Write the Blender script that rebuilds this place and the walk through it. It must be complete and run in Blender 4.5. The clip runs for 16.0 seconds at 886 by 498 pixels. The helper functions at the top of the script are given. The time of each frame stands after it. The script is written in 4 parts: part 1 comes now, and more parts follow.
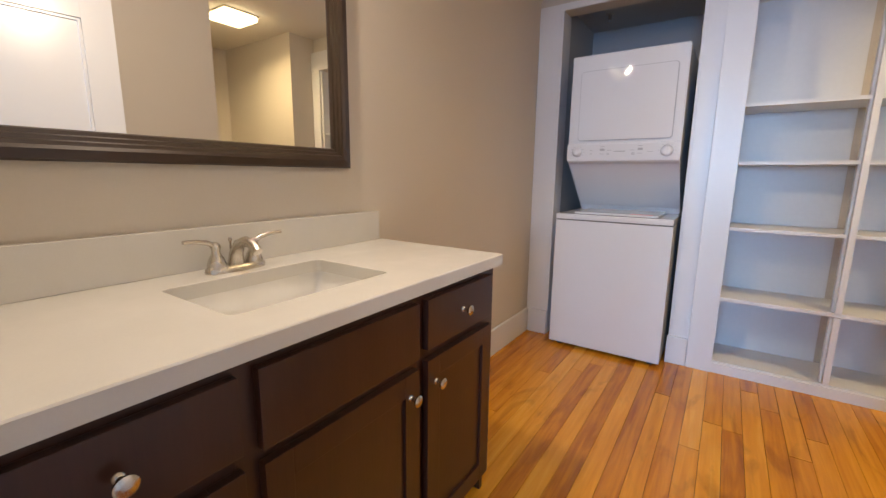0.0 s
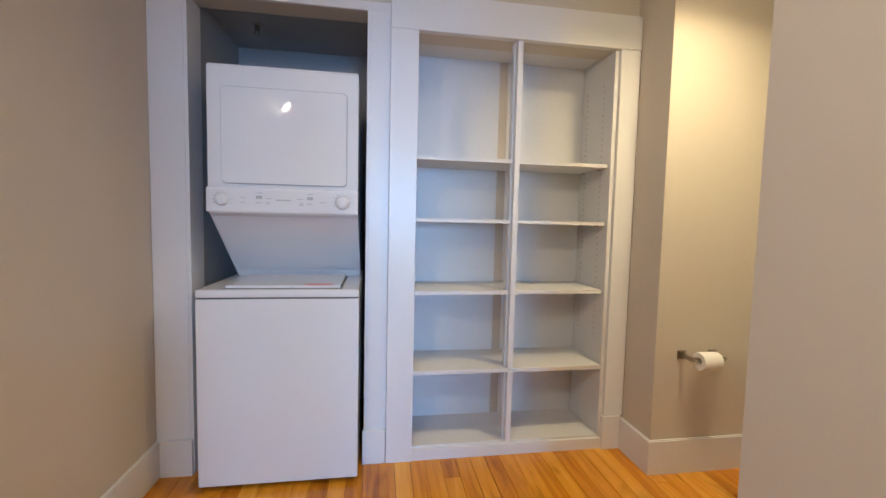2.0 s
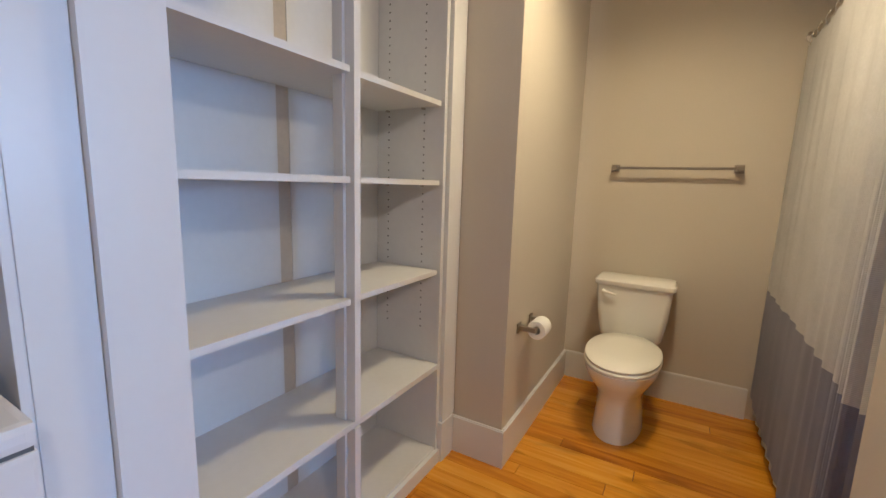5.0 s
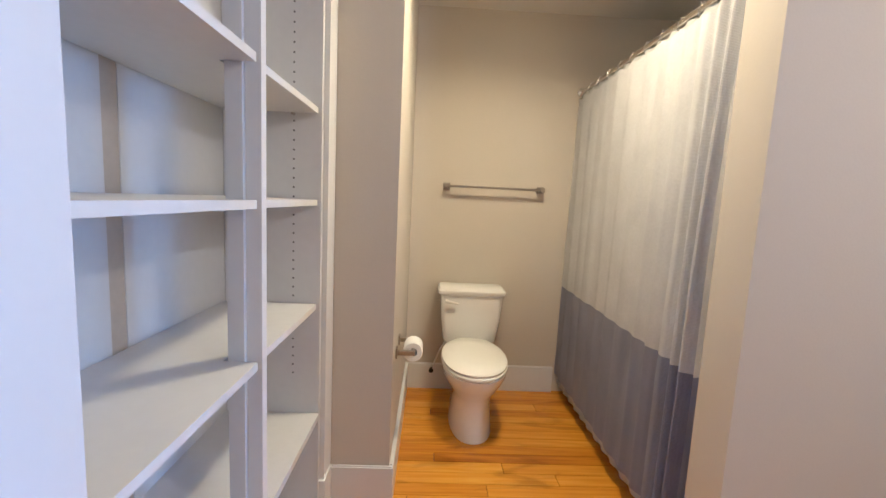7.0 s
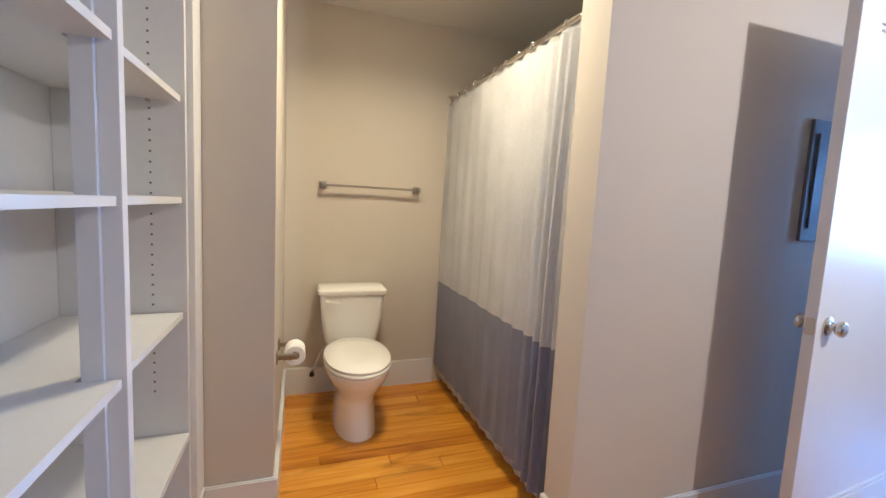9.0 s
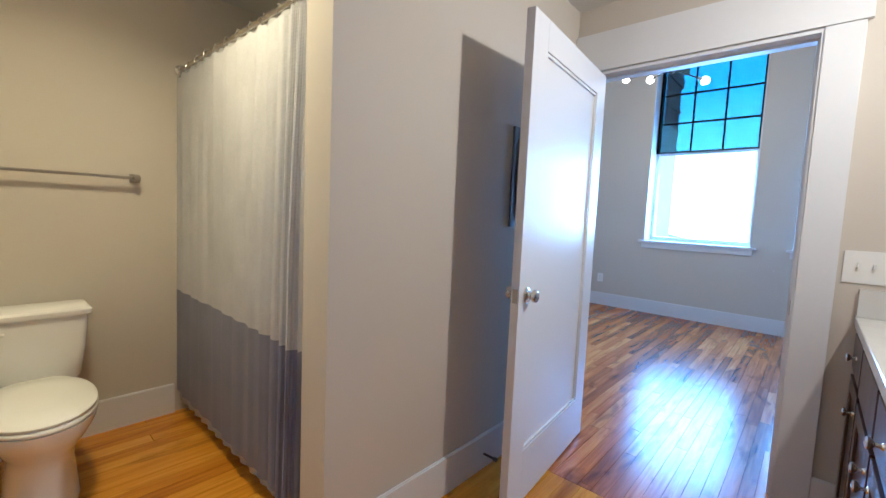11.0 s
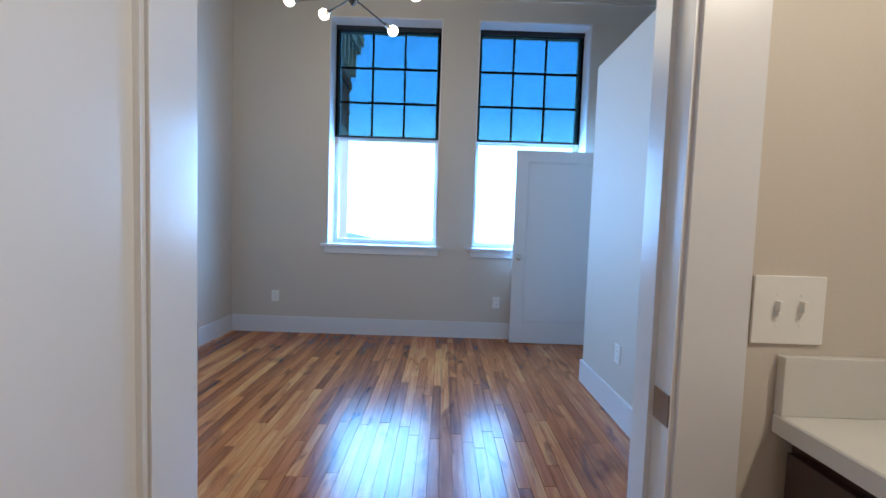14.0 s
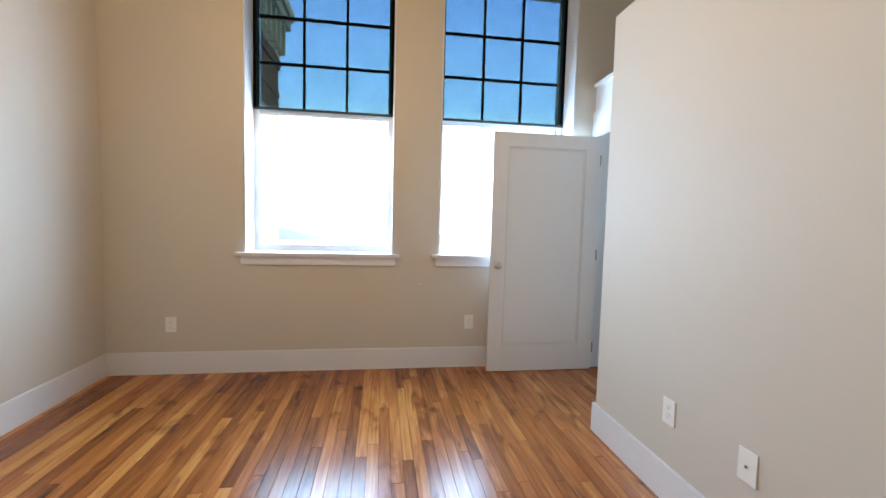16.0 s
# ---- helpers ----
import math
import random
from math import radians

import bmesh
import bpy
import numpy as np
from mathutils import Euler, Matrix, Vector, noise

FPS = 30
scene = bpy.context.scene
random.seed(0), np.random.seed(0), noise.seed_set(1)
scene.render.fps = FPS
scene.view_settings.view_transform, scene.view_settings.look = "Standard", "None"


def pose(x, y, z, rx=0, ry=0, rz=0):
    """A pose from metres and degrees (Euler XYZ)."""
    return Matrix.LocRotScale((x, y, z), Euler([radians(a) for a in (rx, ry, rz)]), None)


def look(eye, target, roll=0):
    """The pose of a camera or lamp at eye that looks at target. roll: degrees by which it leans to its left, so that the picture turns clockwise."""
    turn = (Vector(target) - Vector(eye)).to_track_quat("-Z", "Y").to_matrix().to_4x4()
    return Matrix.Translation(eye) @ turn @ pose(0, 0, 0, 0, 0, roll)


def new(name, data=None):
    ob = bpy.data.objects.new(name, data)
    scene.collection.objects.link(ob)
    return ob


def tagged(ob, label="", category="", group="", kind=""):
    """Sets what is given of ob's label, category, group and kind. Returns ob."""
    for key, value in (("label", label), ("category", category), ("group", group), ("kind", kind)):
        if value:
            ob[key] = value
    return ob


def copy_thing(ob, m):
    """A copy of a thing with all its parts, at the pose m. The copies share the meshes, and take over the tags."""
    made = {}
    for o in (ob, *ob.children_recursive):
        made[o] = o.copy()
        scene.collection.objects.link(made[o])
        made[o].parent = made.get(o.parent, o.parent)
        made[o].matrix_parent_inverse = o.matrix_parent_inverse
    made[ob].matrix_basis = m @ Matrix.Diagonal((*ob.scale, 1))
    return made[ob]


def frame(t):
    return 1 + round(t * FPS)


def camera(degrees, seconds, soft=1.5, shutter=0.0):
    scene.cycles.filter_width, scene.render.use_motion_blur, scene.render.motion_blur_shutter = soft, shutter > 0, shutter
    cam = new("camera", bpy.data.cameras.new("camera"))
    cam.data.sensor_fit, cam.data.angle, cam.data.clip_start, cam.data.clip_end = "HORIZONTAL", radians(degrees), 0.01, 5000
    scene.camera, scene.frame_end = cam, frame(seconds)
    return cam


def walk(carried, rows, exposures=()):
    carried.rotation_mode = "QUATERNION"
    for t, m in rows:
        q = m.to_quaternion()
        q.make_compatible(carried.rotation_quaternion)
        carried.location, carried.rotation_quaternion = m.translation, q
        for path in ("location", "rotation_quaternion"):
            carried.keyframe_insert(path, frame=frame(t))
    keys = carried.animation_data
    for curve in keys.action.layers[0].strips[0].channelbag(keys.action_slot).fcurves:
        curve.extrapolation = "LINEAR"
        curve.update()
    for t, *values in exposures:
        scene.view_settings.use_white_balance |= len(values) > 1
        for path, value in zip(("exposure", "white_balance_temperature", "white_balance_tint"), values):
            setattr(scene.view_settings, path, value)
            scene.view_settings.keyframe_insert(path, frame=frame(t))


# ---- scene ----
cam = camera(93.8, 16.0)
PATH = [
    (0, (0.468, 0.446, 1.165), (-0.638, 2.074, 0.812), 0.6),
    (0.5, (0.452, 0.469, 1.206), (-0.415, 2.245, 0.897), 1.1),
    (1, (0.411, 0.643, 1.21), (-0.077, 2.567, 0.962), 1.8),
    (1.5, (0.367, 0.942, 1.264), (0.277, 2.93, 1.067), 1.7),
    (2, (0.313, 1.252, 1.243), (0.623, 3.224, 1.107), 1.3),
    (2.5, (0.252, 1.562, 1.269), (0.895, 3.453, 1.154), 0.3),
    (3, (0.299, 1.828, 1.28), (1.095, 3.657, 1.136), 0.3),
    (3.5, (0.263, 2.08, 1.271), (1.31, 3.767, 1.03), 1.5),
    (4, (0.134, 2.256, 1.256), (1.472, 3.714, 0.962), 1.6),
    (4.5, (0.045, 2.353, 1.251), (1.602, 3.566, 0.928), 1.7),
    (5, (0.058, 2.468, 1.239), (1.772, 3.453, 0.933), 1.7),
    (7.5, (0.062, 2.993, 1.278), (2.031, 2.721, 1.052), 2.9),
    (8, (0.046, 3.003, 1.27), (1.989, 2.586, 1.045), 3.0),
    (8.2, (0.04, 3.0, 1.27), (1.973, 2.54, 1.045), 3.1),
    (10.3, (-0.019, 2.917, 1.251), (1.605, 1.762, 1.086), 2.2),
    (10.5, (-0.019, 2.894, 1.249), (1.533, 1.643, 1.083), 2.3),
    (11, (0.008, 2.795, 1.249), (1.338, 1.311, 1.08), 2.5),
    (11.5, (0.081, 2.576, 1.262), (1.14, 0.887, 1.101), 2.5),
    (12, (0.141, 2.362, 1.255), (0.916, 0.524, 1.105), 2.4),
    (12.5, (0.259, 2.091, 1.259), (0.781, 0.165, 1.124), 2.1),
    (13, (0.365, 1.818, 1.25), (0.677, -0.154, 1.126), 2.1),
    (13.5, (0.43, 1.478, 1.267), (0.575, -0.513, 1.15), 2.0),
    (14, (0.516, 1.195, 1.247), (0.513, -0.801, 1.133), 1.9),
    (14.5, (0.634, 0.92, 1.266), (0.513, -1.074, 1.158), 1.7),
    (15, (0.671, 0.698, 1.271), (0.472, -1.289, 1.154), 1.7),
    (15.5, (0.685, 0.413, 1.284), (0.428, -1.567, 1.175), 1.6),
    (16, (0.684, 0.205, 1.299), (0.39, -1.769, 1.165), 1.5),
]
EXPOSURES = [
    (0.0, -0.36, 7300, 11), (1.0, -0.23, 7050, 10), (2.0, -0.31, 6550, 7), (3.5, -0.44, 6400, 7), (4.5, -0.58, 6200, 10), (5.0, -0.53, 6150, 10),
    (7.5, -0.02, 5450, 11), (8.2, -0.02, 5400, 11), (10.5, -0.14, 5610, 4), (11.0, -0.33, 5560, 3), (12.0, -0.58, 5560, 2), (12.5, -0.64, 5660, 2),
    (13.5, -0.85, 5840, 2), (14.0, -0.85, 6440, 4), (14.5, -0.62, 7600, 7), (15.0, -0.58, 9400, 10), (15.5, -0.52, 11200, 13), (16.0, -0.45, 13400, 15),
]
walk(cam, [(t, look(eye, target, roll)) for t, eye, target, roll in PATH], EXPOSURES)

# ---- world, sun, lights ----
world = bpy.data.worlds.new("world")
scene.world = world
world.use_nodes = True
wn = world.node_tree.nodes
sky = wn.new("ShaderNodeTexSky")
sky.sky_type, sky.sun_disc = "NISHITA", False
sky.sun_elevation, sky.sun_rotation = radians(50), radians(-41)
sky.air_density, sky.dust_density = 1.0, 0.6
world.node_tree.links.new(sky.outputs[0], wn["Background"].inputs[0])
wn["Background"].inputs[1].default_value = 0.15

sun = new("sun", bpy.data.lights.new("sun", "SUN"))
sun.data.energy, sun.data.angle, sun.data.color = 4.0, radians(0.5), (1.0, 0.95, 0.88)
sun.matrix_world = look((-7, 8, 13), (0, 0, 0))


def area_lamp(name, eye, target, w, h, watts, colour):
    ob = new(name, bpy.data.lights.new(name, "AREA"))
    ob.data.shape, ob.data.size, ob.data.size_y, ob.data.energy, ob.data.color = "RECTANGLE", w, h, watts, colour
    ob.matrix_world = look(eye, target)
    return ob


SKYLIGHT = (0.19, 0.46, 1.0)
for wx, watts in ((1.19, 215), (-0.41, 215), (-2.19, 215)):
    area_lamp("window_daylight", (wx, -3.69, 1.61), (wx, 0, 1.1), 1.05, 1.12, watts, SKYLIGHT)
area_lamp("alcove_lamp", (1.69, 2.54, 2.405), (1.69, 2.54, 0), 0.18, 0.18, 20.0, (1.0, 0.79, 0.47)).data.spread = radians(152)
area_lamp("vanity_lamp", (-0.53, 1.12, 2.26), (0.9, 1.28, 1.20), 0.06, 0.06, 25.5, (1.0, 0.87, 0.76))

# ---- materials ----


def material(name, colour, rough=0.5, metal=0.0, vary=0.06, scale=3.0, fine=60.0, bump=0.02, coat=0.0, spec=0.5, axis=(1, 1, 1), worn=0.05):
    """Painted or plain surface: broad and fine variation of colour and roughness, with a fine relief."""
    m = bpy.data.materials.new(name)
    m.use_nodes = True
    nt, n = m.node_tree, m.node_tree.nodes
    b = n["Principled BSDF"]
    b.inputs["Metallic"].default_value = metal
    b.inputs["Coat Weight"].default_value = coat
    b.inputs["Specular IOR Level"].default_value = spec
    tc = n.new("ShaderNodeTexCoord")
    mp = n.new("ShaderNodeMapping")
    mp.inputs["Scale"].default_value = axis
    nt.links.new(tc.outputs["Object"], mp.inputs[0])
    big, small = n.new("ShaderNodeTexNoise"), n.new("ShaderNodeTexNoise")
    big.inputs["Scale"].default_value, small.inputs["Scale"].default_value = scale, fine
    big.inputs["Detail"].default_value = small.inputs["Detail"].default_value = 4
    for t in (big, small):
        nt.links.new(mp.outputs[0], t.inputs[0])
    mix = n.new("ShaderNodeMix")
    mix.data_type, mix.inputs[0].default_value = "FLOAT", 0.35
    nt.links.new(big.outputs[0], mix.inputs[2])
    nt.links.new(small.outputs[0], mix.inputs[3])
    ramp = n.new("ShaderNodeValToRGB")
    lo, hi = [c * (1 - vary) for c in colour], [min(1, c * (1 + vary)) for c in colour]
    ramp.color_ramp.elements[0].color, ramp.color_ramp.elements[1].color = (*lo, 1), (*hi, 1)
    ramp.color_ramp.elements[0].position, ramp.color_ramp.elements[1].position = 0.3, 0.7
    nt.links.new(mix.outputs[0], ramp.inputs[0])
    nt.links.new(ramp.outputs[0], b.inputs["Base Color"])
    rr = n.new("ShaderNodeMapRange")
    rr.inputs["To Min"].default_value, rr.inputs["To Max"].default_value = max(0.02, rough - worn), rough + worn
    nt.links.new(big.outputs[0], rr.inputs[0])
    nt.links.new(rr.outputs[0], b.inputs["Roughness"])
    if bump:
        bp = n.new("ShaderNodeBump")
        bp.inputs["Strength"].default_value, bp.inputs["Distance"].default_value = bump * 5, 0.002
        nt.links.new(small.outputs[0], bp.inputs["Height"])
        nt.links.new(bp.outputs[0], b.inputs["Normal"])
    return m


def wood_floor(name, stops, rough, rand, stained):
    """Varnished boards: each board its own tone, with grain along its length, knots and worn gloss."""
    m = bpy.data.materials.new(name)
    m.use_nodes = True
    nt, n = m.node_tree, m.node_tree.nodes
    b = n["Principled BSDF"]
    tc, info, isl = n.new("ShaderNodeTexCoord"), n.new("ShaderNodeObjectInfo"), n.new("ShaderNodeNewGeometry")
    add = n.new("ShaderNodeMath")
    nt.links.new(info.outputs["Random"], add.inputs[0])
    nt.links.new(isl.outputs["Random Per Island"], add.inputs[1])
    fr = n.new("ShaderNodeMath")
    fr.operation = "FRACT"
    nt.links.new(add.outputs[0], fr.inputs[0])
    sc = n.new("ShaderNodeMath")
    sc.operation, sc.inputs[1].default_value = "MULTIPLY", 37.0
    nt.links.new(fr.outputs[0], sc.inputs[0])
    mp = n.new("ShaderNodeMapping")
    mp.inputs["Scale"].default_value = (22, 1.3, 22)
    nt.links.new(tc.outputs["Object"], mp.inputs[0])
    grain, blot = n.new("ShaderNodeTexNoise"), n.new("ShaderNodeTexNoise")
    for t, s, d in ((grain, 2.2, 6), (blot, 0.55, 3)):
        t.noise_dimensions = "4D"
        t.inputs["Scale"].default_value, t.inputs["Detail"].default_value, t.inputs["Distortion"].default_value = s, d, 0.6
        nt.links.new(mp.outputs[0], t.inputs["Vector"])
        nt.links.new(sc.outputs[0], t.inputs["W"])
    tone = n.new("ShaderNodeMix")
    tone.data_type, tone.inputs[0].default_value = "FLOAT", rand
    nt.links.new(blot.outputs[0], tone.inputs[2])
    nt.links.new(fr.outputs[0], tone.inputs[3])
    g2 = n.new("ShaderNodeMix")
    g2.data_type, g2.inputs[0].default_value = "FLOAT", 0.46
    nt.links.new(tone.outputs[0], g2.inputs[2])
    nt.links.new(grain.outputs[0], g2.inputs[3])
    ramp = n.new("ShaderNodeValToRGB")
    el = ramp.color_ramp.elements
    el[0].position, el[0].color = stops[0][0], (*stops[0][1], 1)
    el[1].position, el[1].color = stops[-1][0], (*stops[-1][1], 1)
    for p, c in stops[1:-1]:
        el.new(p).color = (*c, 1)
    nt.links.new(g2.outputs[0], ramp.inputs[0])
    # dark water stains that run on across the boards
    smap, stain = n.new("ShaderNodeMapping"), n.new("ShaderNodeTexNoise")
    smap.inputs["Scale"].default_value = (9.0, 2.6, 1.0)
    nt.links.new(isl.outputs["Position"], smap.inputs[0])
    nt.links.new(smap.outputs[0], stain.inputs["Vector"])
    stain.inputs["Scale"].default_value, stain.inputs["Detail"].default_value, stain.inputs["Distortion"].default_value = 1.0, 5.0, 0.8
    edge = n.new("ShaderNodeMapRange")
    edge.inputs[1].default_value, edge.inputs[2].default_value, edge.inputs[4].default_value = 0.55, 0.68, stained
    nt.links.new(stain.outputs[0], edge.inputs[0])
    dark = n.new("ShaderNodeMix")
    dark.data_type, dark.blend_type = "RGBA", "MULTIPLY"
    dark.inputs[7].default_value = (0.42, 0.36, 0.34, 1)
    nt.links.new(edge.outputs[0], dark.inputs[0])
    nt.links.new(ramp.outputs[0], dark.inputs[6])
    nt.links.new(dark.outputs[2], b.inputs["Base Color"])
    rr = n.new("ShaderNodeMapRange")
    rr.inputs["To Min"].default_value, rr.inputs["To Max"].default_value = rough - 0.06, rough + 0.1
    nt.links.new(grain.outputs[0], rr.inputs[0])
    nt.links.new(rr.outputs[0], b.inputs["Roughness"])
    bp = n.new("ShaderNodeBump")
    bp.inputs["Strength"].default_value, bp.inputs["Distance"].default_value = 0.12, 0.002
    nt.links.new(grain.outputs[0], bp.inputs["Height"])
    nt.links.new(bp.outputs[0], b.inputs["Normal"])
    return m


def emission(name, colour, strength):
    m = bpy.data.materials.new(name)
    m.use_nodes = True
    b = m.node_tree.nodes["Principled BSDF"]
    b.inputs["Emission Color"].default_value, b.inputs["Emission Strength"].default_value = (*colour, 1), strength
    return m


def glass(name, tint=(1, 1, 1), rough=0.0):
    m = bpy.data.materials.new(name)
    m.use_nodes = True
    nt, n = m.node_tree, m.node_tree.nodes
    tr, gl, mx, fz = n.new("ShaderNodeBsdfTransparent"), n.new("ShaderNodeBsdfGlossy"), n.new("ShaderNodeMixShader"), n.new("ShaderNodeFresnel")
    tr.inputs[0].default_value = (*tint, 1)
    gl.inputs["Roughness"].default_value = rough
    nt.links.new(fz.outputs[0], mx.inputs[0])
    nt.links.new(tr.outputs[0], mx.inputs[1])
    nt.links.new(gl.outputs[0], mx.inputs[2])
    nt.links.new(mx.outputs[0], n["Material Output"].inputs[0])
    return m


def screen_fabric(name, open_tint, weave):
    """Dark solar-screen cloth: an open weave that dims what lies behind it."""
    m = bpy.data.materials.new(name)
    m.use_nodes = True
    nt, n = m.node_tree, m.node_tree.nodes
    tr, df, mx = n.new("ShaderNodeBsdfTransparent"), n.new("ShaderNodeBsdfDiffuse"), n.new("ShaderNodeMixShader")
    tr.inputs[0].default_value, df.inputs[0].default_value = (*open_tint, 1), (*weave, 1)
    mx.inputs[0].default_value = 0.18
    nt.links.new(tr.outputs[0], mx.inputs[1])
    nt.links.new(df.outputs[0], mx.inputs[2])
    nt.links.new(mx.outputs[0], n["Material Output"].inputs[0])
    return m


def cloth(name, colour, cell=420.0, bump=0.22):
    """Waffle-woven curtain cloth that lets a little light through."""
    m = material(name, colour, 0.85, vary=0.08, scale=5, fine=90, bump=0)
    nt, n = m.node_tree, m.node_tree.nodes
    b = n["Principled BSDF"]
    b.inputs["Sheen Weight"].default_value = 0.15
    tc = n.new("ShaderNodeTexCoord")
    w1, w2 = n.new("ShaderNodeTexWave"), n.new("ShaderNodeTexWave")
    w1.bands_direction, w2.bands_direction = "X", "Z"
    mixw = n.new("ShaderNodeMath")
    for k, w in enumerate((w1, w2)):
        w.inputs["Scale"].default_value = cell / 6.28
        nt.links.new(tc.outputs["Object"], w.inputs[0])
        nt.links.new(w.outputs["Fac"], mixw.inputs[k])
    bp = n.new("ShaderNodeBump")
    bp.inputs["Strength"].default_value, bp.inputs["Distance"].default_value = bump, 0.003
    nt.links.new(mixw.outputs[0], bp.inputs["Height"])
    nt.links.new(bp.outputs[0], b.inputs["Normal"])
    return m


def sky_backdrop(name):
    """Distant sky: white haze near the horizon, clear blue above."""
    m = bpy.data.materials.new(name)
    m.use_nodes = True
    nt, n = m.node_tree, m.node_tree.nodes
    em, geo, sep, mr, ramp = n.new("ShaderNodeEmission"), n.new("ShaderNodeNewGeometry"), n.new("ShaderNodeSeparateXYZ"), n.new("ShaderNodeMapRange"), n.new("ShaderNodeValToRGB")
    nt.links.new(geo.outputs["Position"], sep.inputs[0])
    nt.links.new(sep.outputs["Z"], mr.inputs[0])
    mr.inputs["From Min"].default_value, mr.inputs["From Max"].default_value = 0.0, 110.0
    nt.links.new(mr.outputs[0], ramp.inputs[0])
    el = ramp.color_ramp.elements
    el[0].color, el[1].color, el[1].position = (0.95, 1.0, 1.0, 1), (0.055, 0.24, 0.80, 1), 0.85
    el.new(0.16).color = (0.42, 0.85, 1.0, 1)
    el.new(0.42).color = (0.12, 0.42, 0.98, 1)
    nt.links.new(ramp.outputs[0], em.inputs[0])
    em.inputs[1].default_value = 11.0
    nt.links.new(em.outputs[0], n["Material Output"].inputs[0])
    m.cycles.emission_sampling = "NONE"
    return m


M_WALL = material("wall_paint", (0.595, 0.540, 0.465), 0.62, vary=0.025, scale=1.2, fine=140, bump=0.03, spec=0.35)
M_CEIL = material("ceiling_paint", (0.74, 0.72, 0.68), 0.85, vary=0.02, scale=1.0, fine=120, bump=0.03)
M_TRIM = material("white_trim_paint", (0.71, 0.71, 0.715), 0.32, vary=0.02, scale=2.0, fine=50, bump=0.012)
M_SHELF = material("white_shelf_paint", (0.67, 0.67, 0.67), 0.42, vary=0.04, scale=2.5, fine=40, bump=0.015)
M_TAN = material("unpainted_strip", (0.52, 0.45, 0.37), 0.6, vary=0.1, scale=6)
M_DOOR = material("white_door_paint", (0.74, 0.74, 0.74), 0.27, vary=0.006, scale=0.5, fine=60, bump=0.008, worn=0.012)
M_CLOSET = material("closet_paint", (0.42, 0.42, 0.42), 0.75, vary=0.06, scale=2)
M_APPL = material("white_enamel", (0.73, 0.73, 0.74), 0.022, vary=0.012, scale=2, fine=30, bump=0.0, spec=0.4, worn=0.002)
M_APPL_GREY = material("grey_print_and_shadow_line", (0.42, 0.42, 0.43), 0.4, vary=0.05)
M_SEAM = material("dark_seam", (0.12, 0.12, 0.12), 0.6)
M_RED = material("red_label", (0.55, 0.05, 0.06), 0.4, vary=0.08)
M_PORC = material("glazed_porcelain", (0.84, 0.83, 0.80), 0.10, vary=0.01, scale=2, bump=0.0, coat=0.5)
M_SEAT = material("seat_plastic", (0.84, 0.82, 0.76), 0.25, vary=0.01, bump=0.0)
M_QUARTZ = material("quartz_top", (0.63, 0.615, 0.575), 0.20, vary=0.035, scale=9, fine=260, bump=0.0)
M_ESPRESSO = material("espresso_wood", (0.040, 0.015, 0.010), 0.30, vary=0.22, scale=2.0, fine=20, bump=0.02, coat=0.15, axis=(8, 8, 0.8))
M_GAP_SHADE = material("painted_gap_shade", (0.012, 0.009, 0.008), 0.8)
M_NICKEL = material("brushed_nickel", (0.62, 0.58, 0.52), 0.26, 1.0, vary=0.06, scale=8, fine=200, bump=0.01)
M_BRONZE = material("dark_nickel", (0.40, 0.36, 0.31), 0.32, 1.0, vary=0.1, scale=8, fine=200, bump=0.01)
M_CHROME = material("chrome", (0.75, 0.75, 0.76), 0.10, 1.0, vary=0.02)
M_FRAME = material("espresso_mirror_frame", (0.035, 0.020, 0.013), 0.30, vary=0.3, scale=3, fine=25, bump=0.02, coat=0.2)
M_MIRROR = material("mirror_silver", (0.86, 0.87, 0.86), 0.0, 1.0, vary=0.0, bump=0.0)
M_MIRROR.node_tree.nodes["Principled BSDF"].inputs["Roughness"].default_value = 0.005
for link in list(M_MIRROR.node_tree.links):
    if link.to_socket.name == "Roughness":
        M_MIRROR.node_tree.links.remove(link)
M_PLASTIC = material("white_plastic", (0.80, 0.79, 0.75), 0.35, vary=0.01, bump=0.0)
M_PANELGREY = material("panel_grey_steel", (0.12, 0.13, 0.15), 0.5, vary=0.05)
M_PAPER = material("tissue_paper", (0.82, 0.81, 0.79), 0.95, vary=0.02, fine=200, bump=0.05)
M_BLACK = material("black_metal", (0.015, 0.015, 0.017), 0.45, 0.3, vary=0.1)
M_RUBBER = material("black_rubber", (0.02, 0.02, 0.02), 0.8)
M_JOIST = material("dark_timber", (0.018, 0.015, 0.014), 0.8, vary=0.35, scale=2, fine=25, bump=0.06, axis=(6, 1, 6))
M_CURTAIN = cloth("white_waffle_cloth", (0.87, 0.86, 0.87))
M_BAND = cloth("slate_waffle_cloth", (0.40, 0.405, 0.52))
M_LINER = material("white_liner", (0.78, 0.78, 0.78), 0.6, vary=0.02)
M_SCREEN = screen_fabric("screen_cloth", (0.36, 0.50, 0.53), (0.02, 0.025, 0.035))
M_GLASS = glass("window_glass")
M_BULB = emission("lit_globe", (1.0, 0.90, 0.74), 25.0)
M_SHADE = emission("lit_glass_shade", (1.0, 0.87, 0.72), 9.0)
M_DIFFUSER = emission("lit_diffuser", (1.0, 0.80, 0.48), 9.0)
# one kind of board twice: warm lamplight and cooler daylight painted into the tones
M_FLOOR_BATH = wood_floor("fir_boards_lamplit", [(0.22, (0.27, 0.075, 0.006)), (0.42, (0.56, 0.205, 0.013)), (0.58, (0.70, 0.300, 0.023)), (0.78, (0.83, 0.44, 0.060))], 0.20, 0.50, 0.5)
